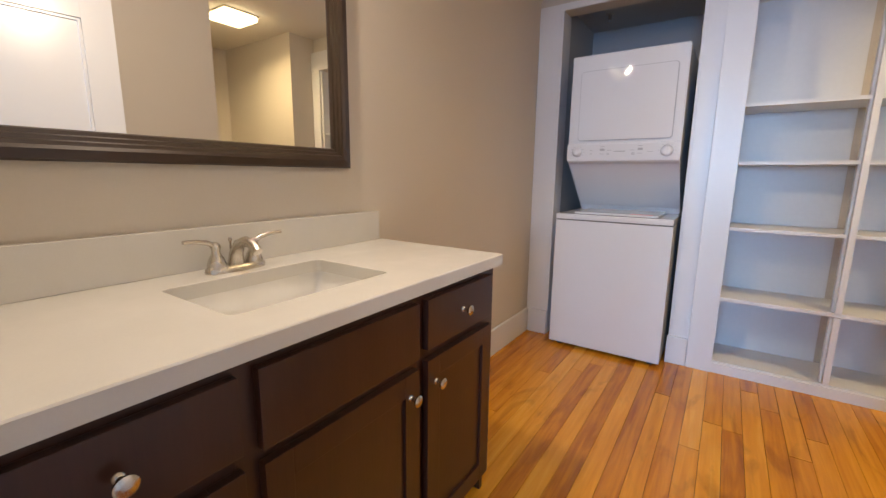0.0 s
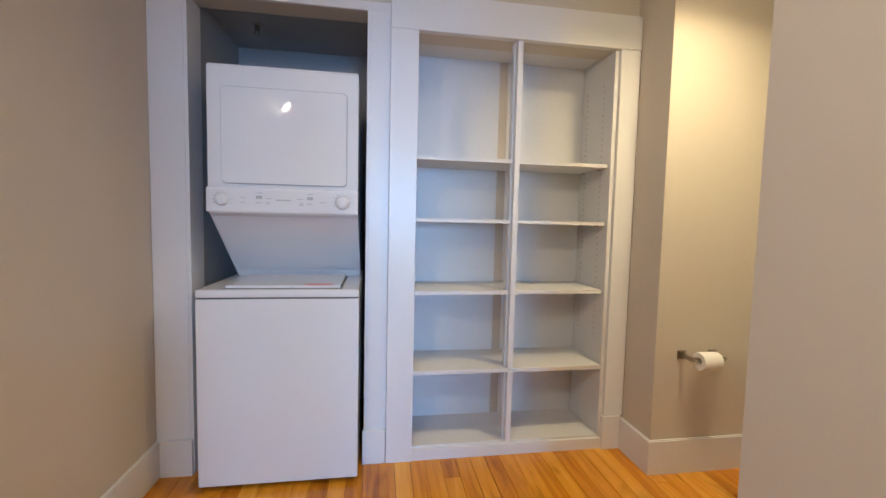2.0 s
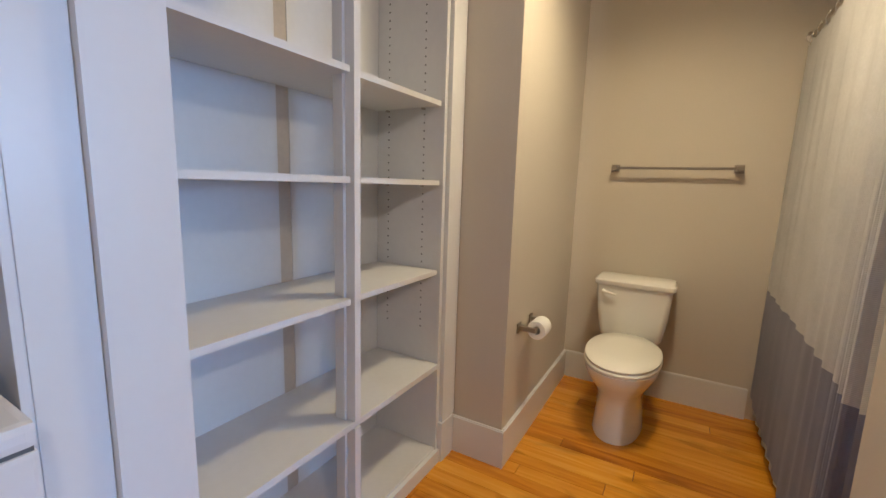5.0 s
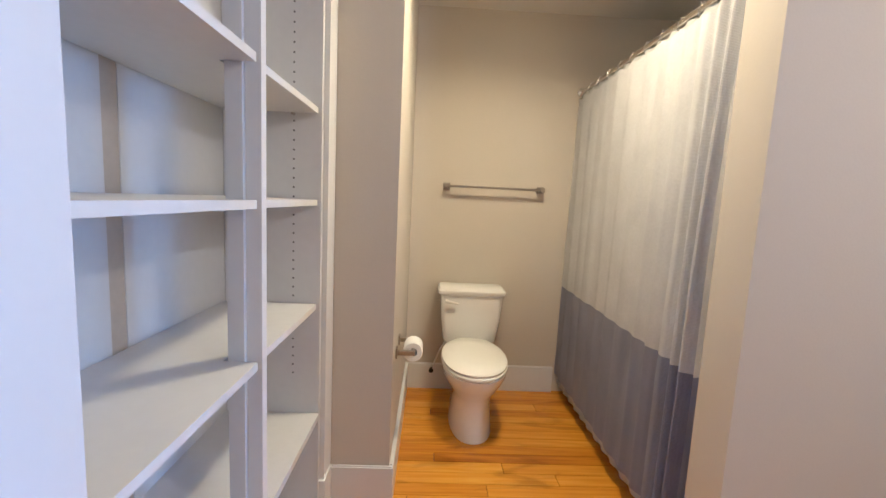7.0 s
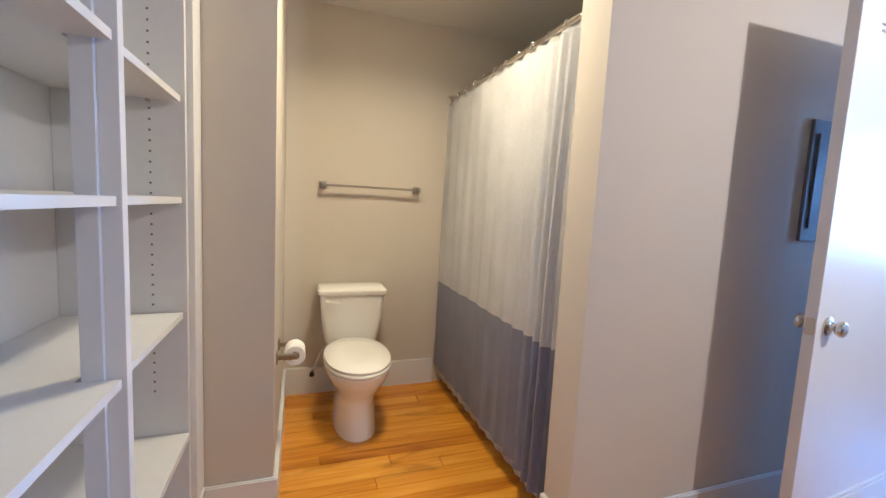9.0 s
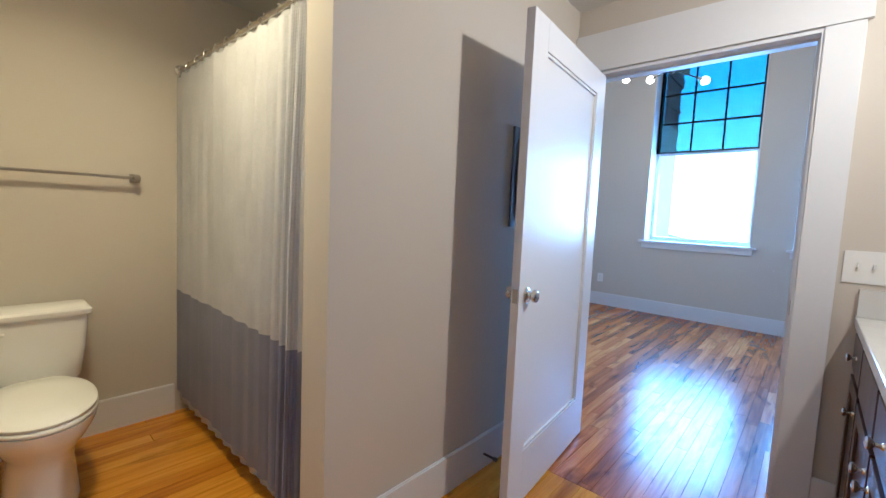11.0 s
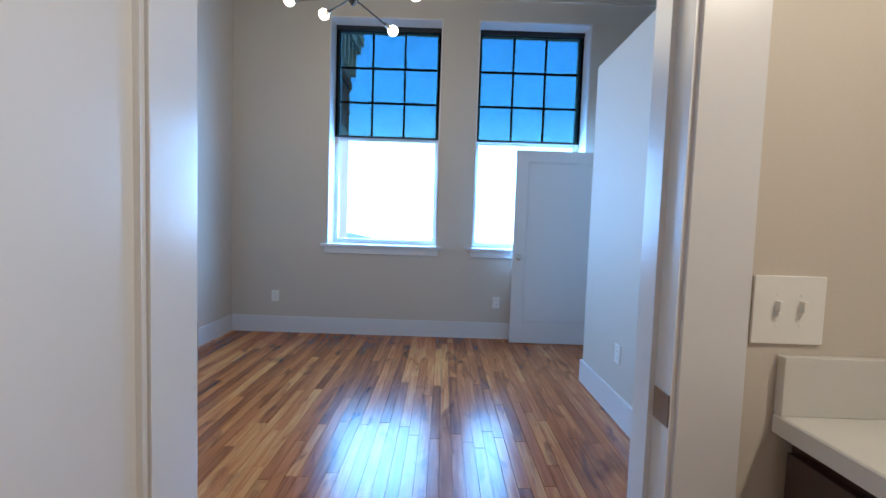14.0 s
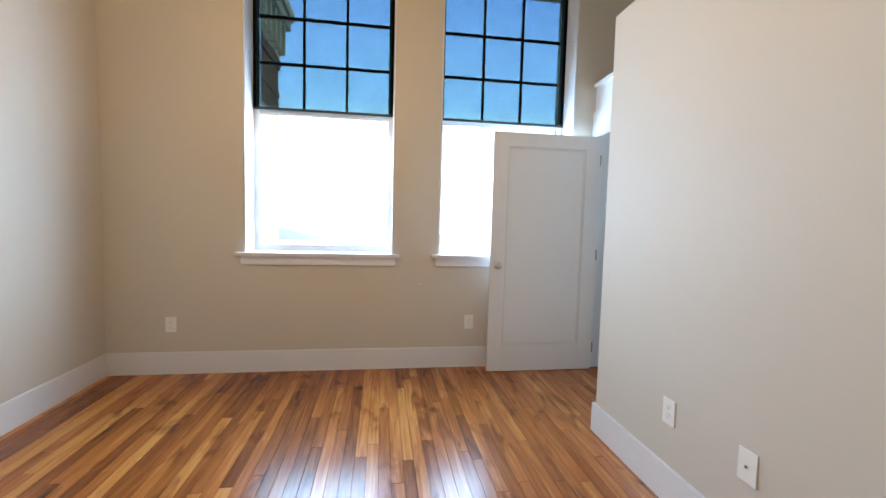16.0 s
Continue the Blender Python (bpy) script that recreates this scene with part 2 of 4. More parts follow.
M_FLOOR_BED = wood_floor("fir_boards_daylit", [(0.20, (0.078, 0.019, 0.007)), (0.38, (0.27, 0.073, 0.019)), (0.56, (0.47, 0.143, 0.038)), (0.80, (0.76, 0.345, 0.110))], 0.21, 0.60, 0.85)
M_UNDER = material("floor_joint", (0.11, 0.04, 0.012), 0.8)
M_SKYGLOW = sky_backdrop("sky_glow")
M_BRICK = material("brick_red", (0.28, 0.14, 0.11), 0.85, vary=0.2, scale=2, fine=15, bump=0.1)
M_STONE = material("pale_stone", (0.62, 0.60, 0.55), 0.8, vary=0.08, scale=1)
# brick lightened to near white: the glare through the lower panes put into the colour
M_BRICK_GLARE = material("brick_glare", (0.82, 0.81, 0.78), 0.85, vary=0.05, scale=0.5)
# the haze of distance is mixed into this pale blue-green
M_HILL = material("haze_tinted_hillside", (0.36, 0.50, 0.50), 0.9, vary=0.2, scale=0.06, fine=0.8, bump=0.0)
M_GROUND = material("pale_concrete", (0.50, 0.49, 0.46), 0.9, vary=0.1, scale=0.05, fine=0.6)

# ---- building helpers ----


def box(bm, x0, x1, y0, y1, z0, z1, bevel=0.0):
    vs = [bm.verts.new((x, y, z)) for x in (x0, x1) for y in (y0, y1) for z in (z0, z1)]
    fs = [bm.faces.new([vs[i] for i in q]) for q in ((0, 1, 3, 2), (4, 6, 7, 5), (0, 4, 5, 1), (2, 3, 7, 6), (0, 2, 6, 4), (1, 5, 7, 3))]
    if bevel:
        es = list({e for q in fs for e in q.edges})
        bmesh.ops.bevel(bm, geom=es, offset=bevel, segments=2, profile=0.7, affect="EDGES")
    return bm


def boxes(*rows, bevel=0.0):
    bm = bmesh.new()
    for r in rows:
        box(bm, *r, bevel=bevel)
    return bm


def tube(bm, points, r, seg=14, caps=True):
    """A round bar along points; r may be one radius or one for each point."""
    pts = [Vector(p) for p in points]
    rs = r if isinstance(r, (list, tuple)) else [r] * len(pts)
    rings, up = [], None
    for i, p in enumerate(pts):
        d = (pts[min(i + 1, len(pts) - 1)] - pts[max(i - 1, 0)]).normalized()
        if up is None:
            up = d.orthogonal().normalized()
        up = (up - d * up.dot(d)).normalized()
        side = d.cross(up)
        rings.append([bm.verts.new(p + rs[i] * (math.cos(a) * up + math.sin(a) * side)) for a in (2 * math.pi * k / seg for k in range(seg))])
    for a, b in zip(rings, rings[1:]):
        for k in range(seg):
            bm.faces.new((a[k], a[(k + 1) % seg], b[(k + 1) % seg], b[k]))
    if caps:
        bm.faces.new(rings[0][::-1])
        bm.faces.new(rings[-1])
    return bm


def loft(bm, rings, cap0=True, cap1=True):
    """Closed rings of points, joined in turn."""
    rows = [[bm.verts.new(p) for p in r] for r in rings]
    k = len(rows[0])
    for a, b in zip(rows, rows[1:]):
        for i in range(k):
            bm.faces.new((a[i], a[(i + 1) % k], b[(i + 1) % k], b[i]))
    if cap0:
        bm.faces.new(rows[0][::-1])
    if cap1:
        bm.faces.new(rows[-1])
    return bm


def oval(cx, cy, rx, ry, z, n=36, power=2.0, rx_back=None):
    out = []
    for i in range(n):
        a = 2 * math.pi * i / n
        c, s = math.cos(a), math.sin(a)
        w = rx if c >= 0 or rx_back is None else rx_back
        out.append((cx + w * math.copysign(abs(c) ** (2 / power), c), cy + ry * math.copysign(abs(s) ** (2 / power), s), z))
    return out


def extrude_profile(bm, prof, x0, x1):
    """A profile of (y, z) points drawn out along x."""
    a, b = [bm.verts.new((x0, y, z)) for y, z in prof], [bm.verts.new((x1, y, z)) for y, z in prof]
    k = len(prof)
    bm.faces.new(a)
    bm.faces.new(b[::-1])
    for i in range(k):
        bm.faces.new((a[i], b[i], b[(i + 1) % k], a[(i + 1) % k]))
    return bm


def mesh_of(name, bm, mat, smooth=None):
    bmesh.ops.recalc_face_normals(bm, faces=bm.faces)
    me = bpy.data.meshes.new(name)
    bm.to_mesh(me)
    bm.free()
    me.materials.append(mat)
    if smooth:
        me.shade_smooth()
        me.set_sharp_from_angle(angle=radians(smooth))
    return me


def part(name, bm, mat, parent, label="", smooth=None):
    ob = new(name, mesh_of(name, bm, mat, smooth))
    ob.parent = parent
    return tagged(ob, label)


def thing(name, x, y, z, label, category, rz=0.0, group=""):
    ob = new(name)
    ob.empty_display_size = 0.1
    ob.matrix_basis = pose(x, y, z, 0, 0, rz)
    return tagged(ob, label, category, group)


def single(name, bm, mat, label, category, group="", smooth=None, at=None):
    ob = new(name, mesh_of(name, bm, mat, smooth))
    if at is not None:
        ob.matrix_basis = at
    return tagged(ob, label, category, group)


def structure(name, bm, mat, label="", category=""):
    return tagged(new(name, mesh_of(name, bm, mat)), label, category, kind="structure")

# ---- large structure ----
BATH_TOP, JOIST_Z, ROOM_TOP, LOW_TOP, BASE_H = 2.46, 3.80, 4.04, 2.535, 0.176
XW, XE, YN, YD, YB = -0.712, 2.775, 3.343, 0.40, 0.27      # bathroom west, east, north; door wall, bathroom and room side
RX, RY, PX, PY = 2.845, -3.388, -0.672, -2.170            # room east wall, window wall, partition face and end
LX = -1.215                                               # low wall

structure("wall_bath_west", boxes((XW - 0.12, XW, YB, 4.24, 0, BATH_TOP)), M_WALL, "warm greige painted wall behind the vanity", "wall")
structure("wall_bath_north", boxes((XW, -0.561, YN, YN + 0.12, 0, BATH_TOP), (-0.561, 0.267, YN, YN + 0.12, 2.233, BATH_TOP), (0.267, 0.497, YN, YN + 0.12, 0, BATH_TOP),
                                   (0.497, 1.558, YN, YN + 0.12, 2.155, BATH_TOP), (1.558, 1.79, YN, YN + 0.12, 0, BATH_TOP)), M_WALL, "greige painted wall with a laundry opening and a bookcase opening", "wall")
structure("wall_jog", boxes((1.668, 1.79, 3.068, YN, 0, BATH_TOP)), M_WALL, "short greige painted wall return beside the shelves", "wall")
structure("wall_alcove_north", boxes((1.79, XE, 3.068, 3.19, 0, BATH_TOP)), M_WALL, "greige painted wall of the toilet alcove", "wall")
structure("wall_bath_east", boxes((XE, XE + 0.12, YD, 3.19, 0, BATH_TOP)), M_WALL, "greige painted wall behind the toilet", "wall")
structure("wall_bump", boxes((1.152, 1.305, YD, 2.062, 0, BATH_TOP)), M_WALL, "greige painted wall between the door and the bathtub", "wall")
structure("wall_tub_back", boxes((1.305, XE, 1.04, 1.16, 0, BATH_TOP)), M_WALL, "greige painted wall behind the bathtub", "wall")
structure("wall_door", boxes((XW - 0.12, 0.040, YB, YD, 0, ROOM_TOP), (0.040, 1.120, YB, YD, 2.09, ROOM_TOP), (1.120, RX, YB, YD, 0, ROOM_TOP)), M_WALL,
          "greige painted wall with the bathroom doorway", "wall")
structure("ceiling_bath", boxes((XW - 0.12, XE + 0.12, YD, 4.24, BATH_TOP, BATH_TOP + 0.12)), M_CEIL, "off-white painted bathroom ceiling", "ceiling")
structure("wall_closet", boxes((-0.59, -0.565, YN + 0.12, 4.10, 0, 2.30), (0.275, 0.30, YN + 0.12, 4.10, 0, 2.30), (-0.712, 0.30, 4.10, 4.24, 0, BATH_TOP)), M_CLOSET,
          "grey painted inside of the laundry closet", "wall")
# unseen walls, added to block daylight leaking in round the bookcase
structure("wall_light_stop", boxes((0.30, 1.91, 3.70, 3.82, 0, BATH_TOP), (1.79, 1.91, 3.19, 3.70, 0, BATH_TOP)), M_CLOSET, "unseen plain wall added behind the bookcase to keep outside light out", "wall")
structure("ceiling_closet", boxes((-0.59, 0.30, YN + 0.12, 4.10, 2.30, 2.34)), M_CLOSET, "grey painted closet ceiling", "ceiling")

structure("wall_room_east", boxes((RX, RX + 0.15, RY - 0.32, YD, 0, ROOM_TOP)), M_WALL, "greige painted side wall of the tall room", "wall")
WIN = ((0.585, 1.80), (-1.02, 0.195), (-2.80, -1.585))
SILL_Z, HEAD_Z = 1.005, 3.455
rows, x_end = [], RX
for x0, x1 in WIN:
    rows.append((x1, x_end, RY - 0.32, RY, 0, ROOM_TOP))
    rows.append((x0, x1, RY - 0.32, RY, 0, SILL_Z - 0.03))
    rows.append((x0, x1, RY - 0.32, RY, HEAD_Z, ROOM_TOP))
    x_end = x0
rows.append((-5.2, x_end, RY - 0.32, RY, 0, ROOM_TOP))
structure("wall_windows", boxes(*rows), M_WALL, "greige painted outer wall with deep window recesses", "wall")
structure("trim_wall_ledge", boxes((-5.2, RX, RY, RY + 0.03, 3.66, ROOM_TOP)), M_WALL, "shallow painted band at the top of the outer wall", "trim")
structure("wall_partition", boxes((PX - 0.12, PX, PY, YB, 0, LOW_TOP)), M_WALL, "greige painted partition that stops below the ceiling", "wall")
structure("wall_partition_return", boxes((LX, PX - 0.12, PY, PY + 0.12, 0, LOW_TOP)), M_WALL, "greige painted end of the low partition", "wall")
structure("wall_low_west", boxes((LX - 0.12, LX, RY, -3.28, 0, LOW_TOP), (LX - 0.12, LX, -2.32, PY + 0.12, 0, LOW_TOP), (LX - 0.12, LX, -3.28, -2.32, 2.08, LOW_TOP)), M_TRIM,
          "low white wall with a doorway", "wall")
structure("wall_far_west", boxes((-5.32, -5.2, RY - 0.32, YD, 0, ROOM_TOP)), M_WALL, "greige painted far wall of the tall room", "wall")
structure("wall_far_north", boxes((-5.2, XW - 0.12, YB, YD, 0, ROOM_TOP)), M_WALL, "greige painted far wall", "wall")
bm = boxes((-5.32, RX + 0.15, RY - 0.32, YD, 4.04, 4.14))
for i in range(22):
    box(bm, -5.1 + i * 0.38, -5.05 + i * 0.38, RY + 0.031, YB - 0.001, JOIST_Z, 4.0395)
structure("ceiling_room", bm, M_JOIST, "dark exposed timber joists and boards", "ceiling")


def baseboard(name, x0, x1, y0, y1, z1=BASE_H):
    bm = boxes((x0, x1, y0, y1, 0, z1))
    top = [e for e in bm.edges if all(v.co.z > z1 - 1e-4 for v in e.verts)]
    bmesh.ops.bevel(bm, geom=top, offset=0.005, segments=2, affect="EDGES")
    return structure(name, bm, M_TRIM, "tall white painted baseboard", "baseboard")


BT = 0.018
baseboard("baseboard_west", XW, XW + BT, 1.69, 3.326)
baseboard("baseboard_jog", 1.668 - BT, 1.668, 3.068 - BT, 3.318)
baseboard("baseboard_alcove", 1.668, XE, 3.068 - BT, 3.068)
baseboard("baseboard_east", XE - BT, XE, 2.062, 3.068 - BT)
baseboard("baseboard_bump", 1.152 - BT, 1.152, YD + 0.022, 2.062 + BT)
baseboard("baseboard_bump_end", 1.152, 1.305, 2.062, 2.062 + BT)
baseboard("baseboard_door_wall", -0.155, -0.070, YD, YD + BT)
baseboard("baseboard_room_east", RX - BT, RX, RY + BT, YB, 0.181)
baseboard("baseboard_windows", LX + 0.03, RX, RY, RY + BT, 0.181)
baseboard("baseboard_partition", PX, PX + BT, PY - BT, YB - 0.018, 0.181)
baseboard("baseboard_partition_end", LX, PX, PY - BT, PY, 0.181)
baseboard("baseboard_room_north", PX + BT, -0.070, YB - BT, YB, 0.181)
baseboard("baseboard_room_north_b", 1.227, RX - BT, YB - BT, YB, 0.181)

# laundry opening trim
structure("trim_laundry", boxes((XW + 0.002, -0.561, 3.328, YN, 0, 2.233), (XW + 0.002, 0.362, 3.328, YN, 2.233, 2.275), (0.267, 0.362, 3.328, YN, 0, 2.233),
                                (-0.561, -0.546, 3.330, 3.48, 0, 2.233), (0.252, 0.267, 3.330, 3.48, 0, 2.233), bevel=0.002), M_TRIM, "flat white casing round the laundry closet", "trim")
structure("baseboard_laundry", boxes((0.246, 0.359, 3.308, 3.327, 0, BASE_H), (XW + 0.02, -0.549, 3.310, 3.327, 0, BASE_H), bevel=0.003), M_TRIM, "white plinth blocks at the laundry casing", "baseboard")

# bathroom doorway: jambs, stops and casings
DX0, DX1, DTOP = 0.066, 1.102, 2.075
structure("trim_doorway", boxes((0.040, DX0, YB - 0.01, YD + 0.012, 0, 2.09), (DX1, 1.120, YB - 0.01, YD + 0.012, 0, 2.09), (DX0, DX1, YB - 0.01, YD + 0.012, DTOP, 2.09),
                                (DX0, DX0 + 0.012, YB + 0.03, YB + 0.082, 0, DTOP), (DX1 - 0.012, DX1, YB + 0.03, YB + 0.082, 0, DTOP), (DX0 + 0.012, DX1 - 0.012, YB + 0.03, YB + 0.082, DTOP - 0.012, DTOP)),
          M_TRIM, "white painted door jambs and stops", "trim")
structure("trim_door_casing_bath", boxes((-0.068, 0.056, YD + 0.002, YD + 0.02, 0, 2.092), (1.112, 1.150, YD + 0.002, YD + 0.02, 0, 2.092), (-0.086, 1.150, YD + 0.002, YD + 0.026, 2.094, 2.305), bevel=0.002), M_TRIM,
          "flat white casing with a tall head", "trim")
structure("trim_door_casing_room", boxes((-0.068, 0.056, YB - 0.02, YB - 0.002, 0, 2.092), (1.112, 1.225, YB - 0.02, YB - 0.002, 0, 2.092), (-0.086, 1.24, YB - 0.026, YB - 0.002, 2.094, 2.305), bevel=0.002), M_TRIM,
          "flat white casing with a tall head", "trim")
structure("trim_low_doorway", boxes((LX + 0.001, LX + 0.018, RY + 0.02, -3.28, 0, 2.08), (LX + 0.001, LX + 0.018, -2.32, PY - 0.02, 0, 2.08), (LX + 0.001, LX + 0.024, RY + 0.005, PY - 0.02, 2.08, 2.31), (LX - 0.14, LX + 0.03, RY + 0.005, PY - 0.02, LOW_TOP, LOW_TOP + 0.03), bevel=0.002), M_TRIM,
          "flat white casing and cap of the low wall", "trim")

# windows


def window(name, x0, x1):
    w = new(name)
    w.location = ((x0 + x1) / 2, RY - 0.245, SILL_Z)
    tagged(w, "tall sash window with nine small panes above a single one", "window", kind="structure")
    h, W = HEAD_Z - SILL_Z, (x1 - x0) / 2 - 0.002
    mid, f = 2.19 - SILL_Z, 0.055
    part("window_frame", boxes((-W, -W + f, -0.07, 0.0, 0, h), (W - f, W, -0.07, 0.0, 0, h), (-W + f, W - f, -0.07, 0.0, h - f, h), (-W + f, W - f, -0.07, 0.0, 0, f), bevel=0.003), M_TRIM, w)
    a = W - f
    part("meeting_rail", boxes((-a, a, -0.055, -0.012, mid, mid + 0.045), bevel=0.003), M_TRIM, w)
    top, low = h - f, mid + 0.045
    for k in (1, 2):
        x = -a + 2 * a * k / 3
        part("muntin", boxes((x - 0.011, x + 0.011, -0.045, -0.02, low, top)), M_BLACK, w, "dark glazing bar")
        z = low + (top - low) * k / 3
        part("muntin", boxes((-a, a, -0.044, -0.021, z - 0.011, z + 0.011)), M_BLACK, w, "dark glazing bar")
    for i in range(3):
        for j in range(3):
            xa, xb = -a + 2 * a * i / 3, -a + 2 * a * (i + 1) / 3
            za, zb = low + (top - low) * j / 3, low + (top - low) * (j + 1) / 3
            p = part("pane", boxes((xa, xb, -0.035, -0.031, za, zb)), M_GLASS, w)
            p.visible_shadow = False
    p = part("pane", boxes((-a, a, -0.035, -0.031, f, mid)), M_GLASS, w, "large clear lower pane")
    p.visible_shadow = False
    part("side_liner", boxes((-W, -W + 0.012, 0.0, 0.243, 0, h), (W - 0.012, W, 0.0, 0.243, 0, h), (-W + 0.012, W - 0.012, 0.0, 0.243, h - 0.012, h)), M_TRIM, w, "white painted reveal")
    part("window_sill", boxes((-W - 0.058, W + 0.058, 0.247, 0.292, -0.028, 0.0), (-W, W, 0.0, 0.247, -0.028, 0.0), bevel=0.003), M_TRIM, w)
    part("apron", boxes((-W - 0.02, W + 0.02, 0.247, 0.266, -0.10, -0.03), bevel=0.002), M_TRIM, w)
    return w


for i, (x0, x1) in enumerate(WIN):
    window("window_%d" % (i + 1), x0, x1)

# ---- the bathroom ----


def panel_door(name, label, width, height, at, knob_z, pin_side=1, group=""):
    """A single-panel door: local x runs from the hinge to the free edge, y is its thickness."""
    d = new(name)
    d.matrix_basis = at
    tagged(d, label, "door", group, kind="structure")
    T, st = 0.035, 0.132
    part("stile", boxes((0, st, -T / 2, T / 2, 0, height), bevel=0.0015), M_DOOR, d)
    part("stile", boxes((width - st, width, -T / 2, T / 2, 0, height), bevel=0.0015), M_DOOR, d)
    part("rail", boxes((st, width - st, -T / 2, T / 2, 0, 0.235)), M_DOOR, d)
    part("rail", boxes((st, width - st, -T / 2, T / 2, height - 0.12, height)), M_DOOR, d)
    part("door_panel", boxes((st, width - st, -0.0045, 0.0045, 0.235, height - 0.12)), M_DOOR, d)
    for s in (-1, 1):
        bm = bmesh.new()
        y0, y1 = sorted((s * 0.0045, s * 0.0135))
        g = 0.003
        a, b, lo, hi, m = st + g, width - st - g, 0.235 + g, height - 0.12 - g, 0.011
        box(bm, a, a + m, y0, y1, lo, hi)
        box(bm, b - m, b, y0, y1, lo, hi)
        box(bm, a + m, b - m, y0, y1, lo, lo + m)
        box(bm, a + m, b - m, y0, y1, hi - m, hi)
        part("panel_moulding", bm, M_DOOR, d)
        x = width - 0.066
        k = part("door_knob", bmesh.new(), M_NICKEL, d, "satin nickel round knob")
        bm = bmesh.new()
        prof = [(0.0, 0.031), (0.006, 0.031), (0.009, 0.026), (0.011, 0.012), (0.021, 0.0105), (0.025, 0.018), (0.031, 0.0245), (0.039, 0.0265), (0.046, 0.024), (0.050, 0.014), (0.051, 0.002)]
        tube(bm, [(x, s * (T / 2 + q), knob_z) for q, _ in prof], [r for _, r in prof], 24)
        k.data = mesh_of("door_knob", bm, M_NICKEL, 40)
    part("latch_plate", boxes((width, width + 0.0015, -0.012, 0.012, knob_z - 0.028, knob_z + 0.028)), M_NICKEL, d)
    for z in (0.2, height / 2, height - 0.2):
        bm = tube(bmesh.new(), [(-0.004, pin_side * (T / 2 + 0.004), z - 0.045), (-0.004, pin_side * (T / 2 + 0.004), z + 0.045)], 0.006, 10)
        box(bm, -0.0015, 0.0, -T / 2, T / 2, z - 0.045, z + 0.045)
        part("hinge", bm, M_BRONZE, d, "dark metal butt hinge")
    return d


panel_door("door_1", "white single-panel door standing open into the bathroom", 0.915, 2.018, pose(0.952, 0.489, 0.012, 0, 0, 95.3), 0.925, -1)
panel_door("door_2", "white single-panel door standing open before the window", 0.958, 2.055, pose(-1.192, -3.235, 0.008, 0, 0, 0.0), 0.925)
single("strike_plate", boxes((DX0 + 0.0005, DX0 + 0.003, YB + 0.085, YD + 0.010, 0.868, 0.932), bevel=0.001), M_BRONZE, "dark metal strike plate set in the door jamb", "strike plate")


def built_in_bookcase():
    Y = 3.307
    t = thing("built_in_bookcase", 1.02, Y, 0, "white painted built-in bookcase, empty, with two bays of shelves", "bookcase")
    x0, x1, ox = 0.497, 1.532, 1.02
    def P(name, *r, mat=M_SHELF, label="", bevel=0.0015):
        return part(name, boxes(*[(a - ox, b - ox, c - Y, d - Y, e, f) for a, b, c, d, e, f in r], bevel=bevel), mat, t, label)
    P("face_stile", (0.363, x0, Y, 3.341, 0, 2.155), mat=M_TRIM)
    P("face_stile", (1.556, 1.664, Y, 3.341, BASE_H + 0.01, 2.155), mat=M_TRIM)
    P("plinth_block", (1.545, 1.649, Y - 0.006, 3.341, 0, BASE_H + 0.01), mat=M_TRIM)
    P("face_header", (0.363, 1.665, Y - 0.004, 3.341, 2.155, 2.325), mat=M_TRIM)
    P("side_panel", (x0 - 0.02, x0, 3.345, 3.66, 0.0, 2.19))
    P("side_panel", (x1, x1 + 0.022, 3.325, 3.66, 0.0, 2.153), (x1, x1 + 0.022, 3.464, 3.66, 2.1535, 2.19))
    P("top_panel", (x0, x1, 3.345, 3.66, 2.17, 2.19))
    P("back_panel", (x0, 1.005, 3.66, 3.672, 0.0, 2.19))
    P("back_panel", (1.055, x1, 3.66, 3.672, 0.0, 2.19))
    P("back_seam", (1.005, 1.055, 3.662, 3.674, 0.0, 2.19), mat=M_TAN, label="tan unpainted strip between the back panels")
    d0, d1 = 0.988, 1.026
    for za, zb in ((0.471, 2.17), (0.071, 0.447)):
        P("divider_post", (d0, d1, 3.352, 3.390, za, zb))
        P("divider_facing", (d0 + 0.010, d1 - 0.001, 3.316, 3.3515, za, min(zb, 2.154)), mat=M_TRIM)
    P("base_shelf", (x0, x1, 3.33, 3.66, 0.05, 0.0705))
    P("toe_board", (x0, 1.545, 3.312, 3.33, 0, 0.06), mat=M_TRIM)
    P("fixed_shelf", (x0, x1 - 0.004, 3.322, 3.66, 0.448, 0.470))
    for za in (0.866, 1.236, 1.545):
        P("shelf", (x0 + 0.002, x1 - 0.012, 3.400, 3.655, za, za + 0.019), (x0 + 0.002, d0 - 0.001, 3.322, 3.400, za, za + 0.019), (d1 + 0.001, x1 - 0.012, 3.335, 3.400, za, za + 0.019), bevel=0)
    for y in (3.42, 3.60):
        for k in range(44):
            z = 0.62 + k * 0.032
            part("peg_hole", boxes((x1 - ox - 0.0012, x1 - ox - 0.0002, y - Y - 0.003, y - Y + 0.003, z, z + 0.006)), M_SEAM, t)
    for za in (0.866, 1.236, 1.545):
        for y in (3.42, 3.60):
            part("shelf_pin", boxes((x1 - ox - 0.02, x1 - ox - 0.0005, y - Y - 0.004, y - Y + 0.004, za - 0.008, za - 0.001)), M_NICKEL, t)


built_in_bookcase()


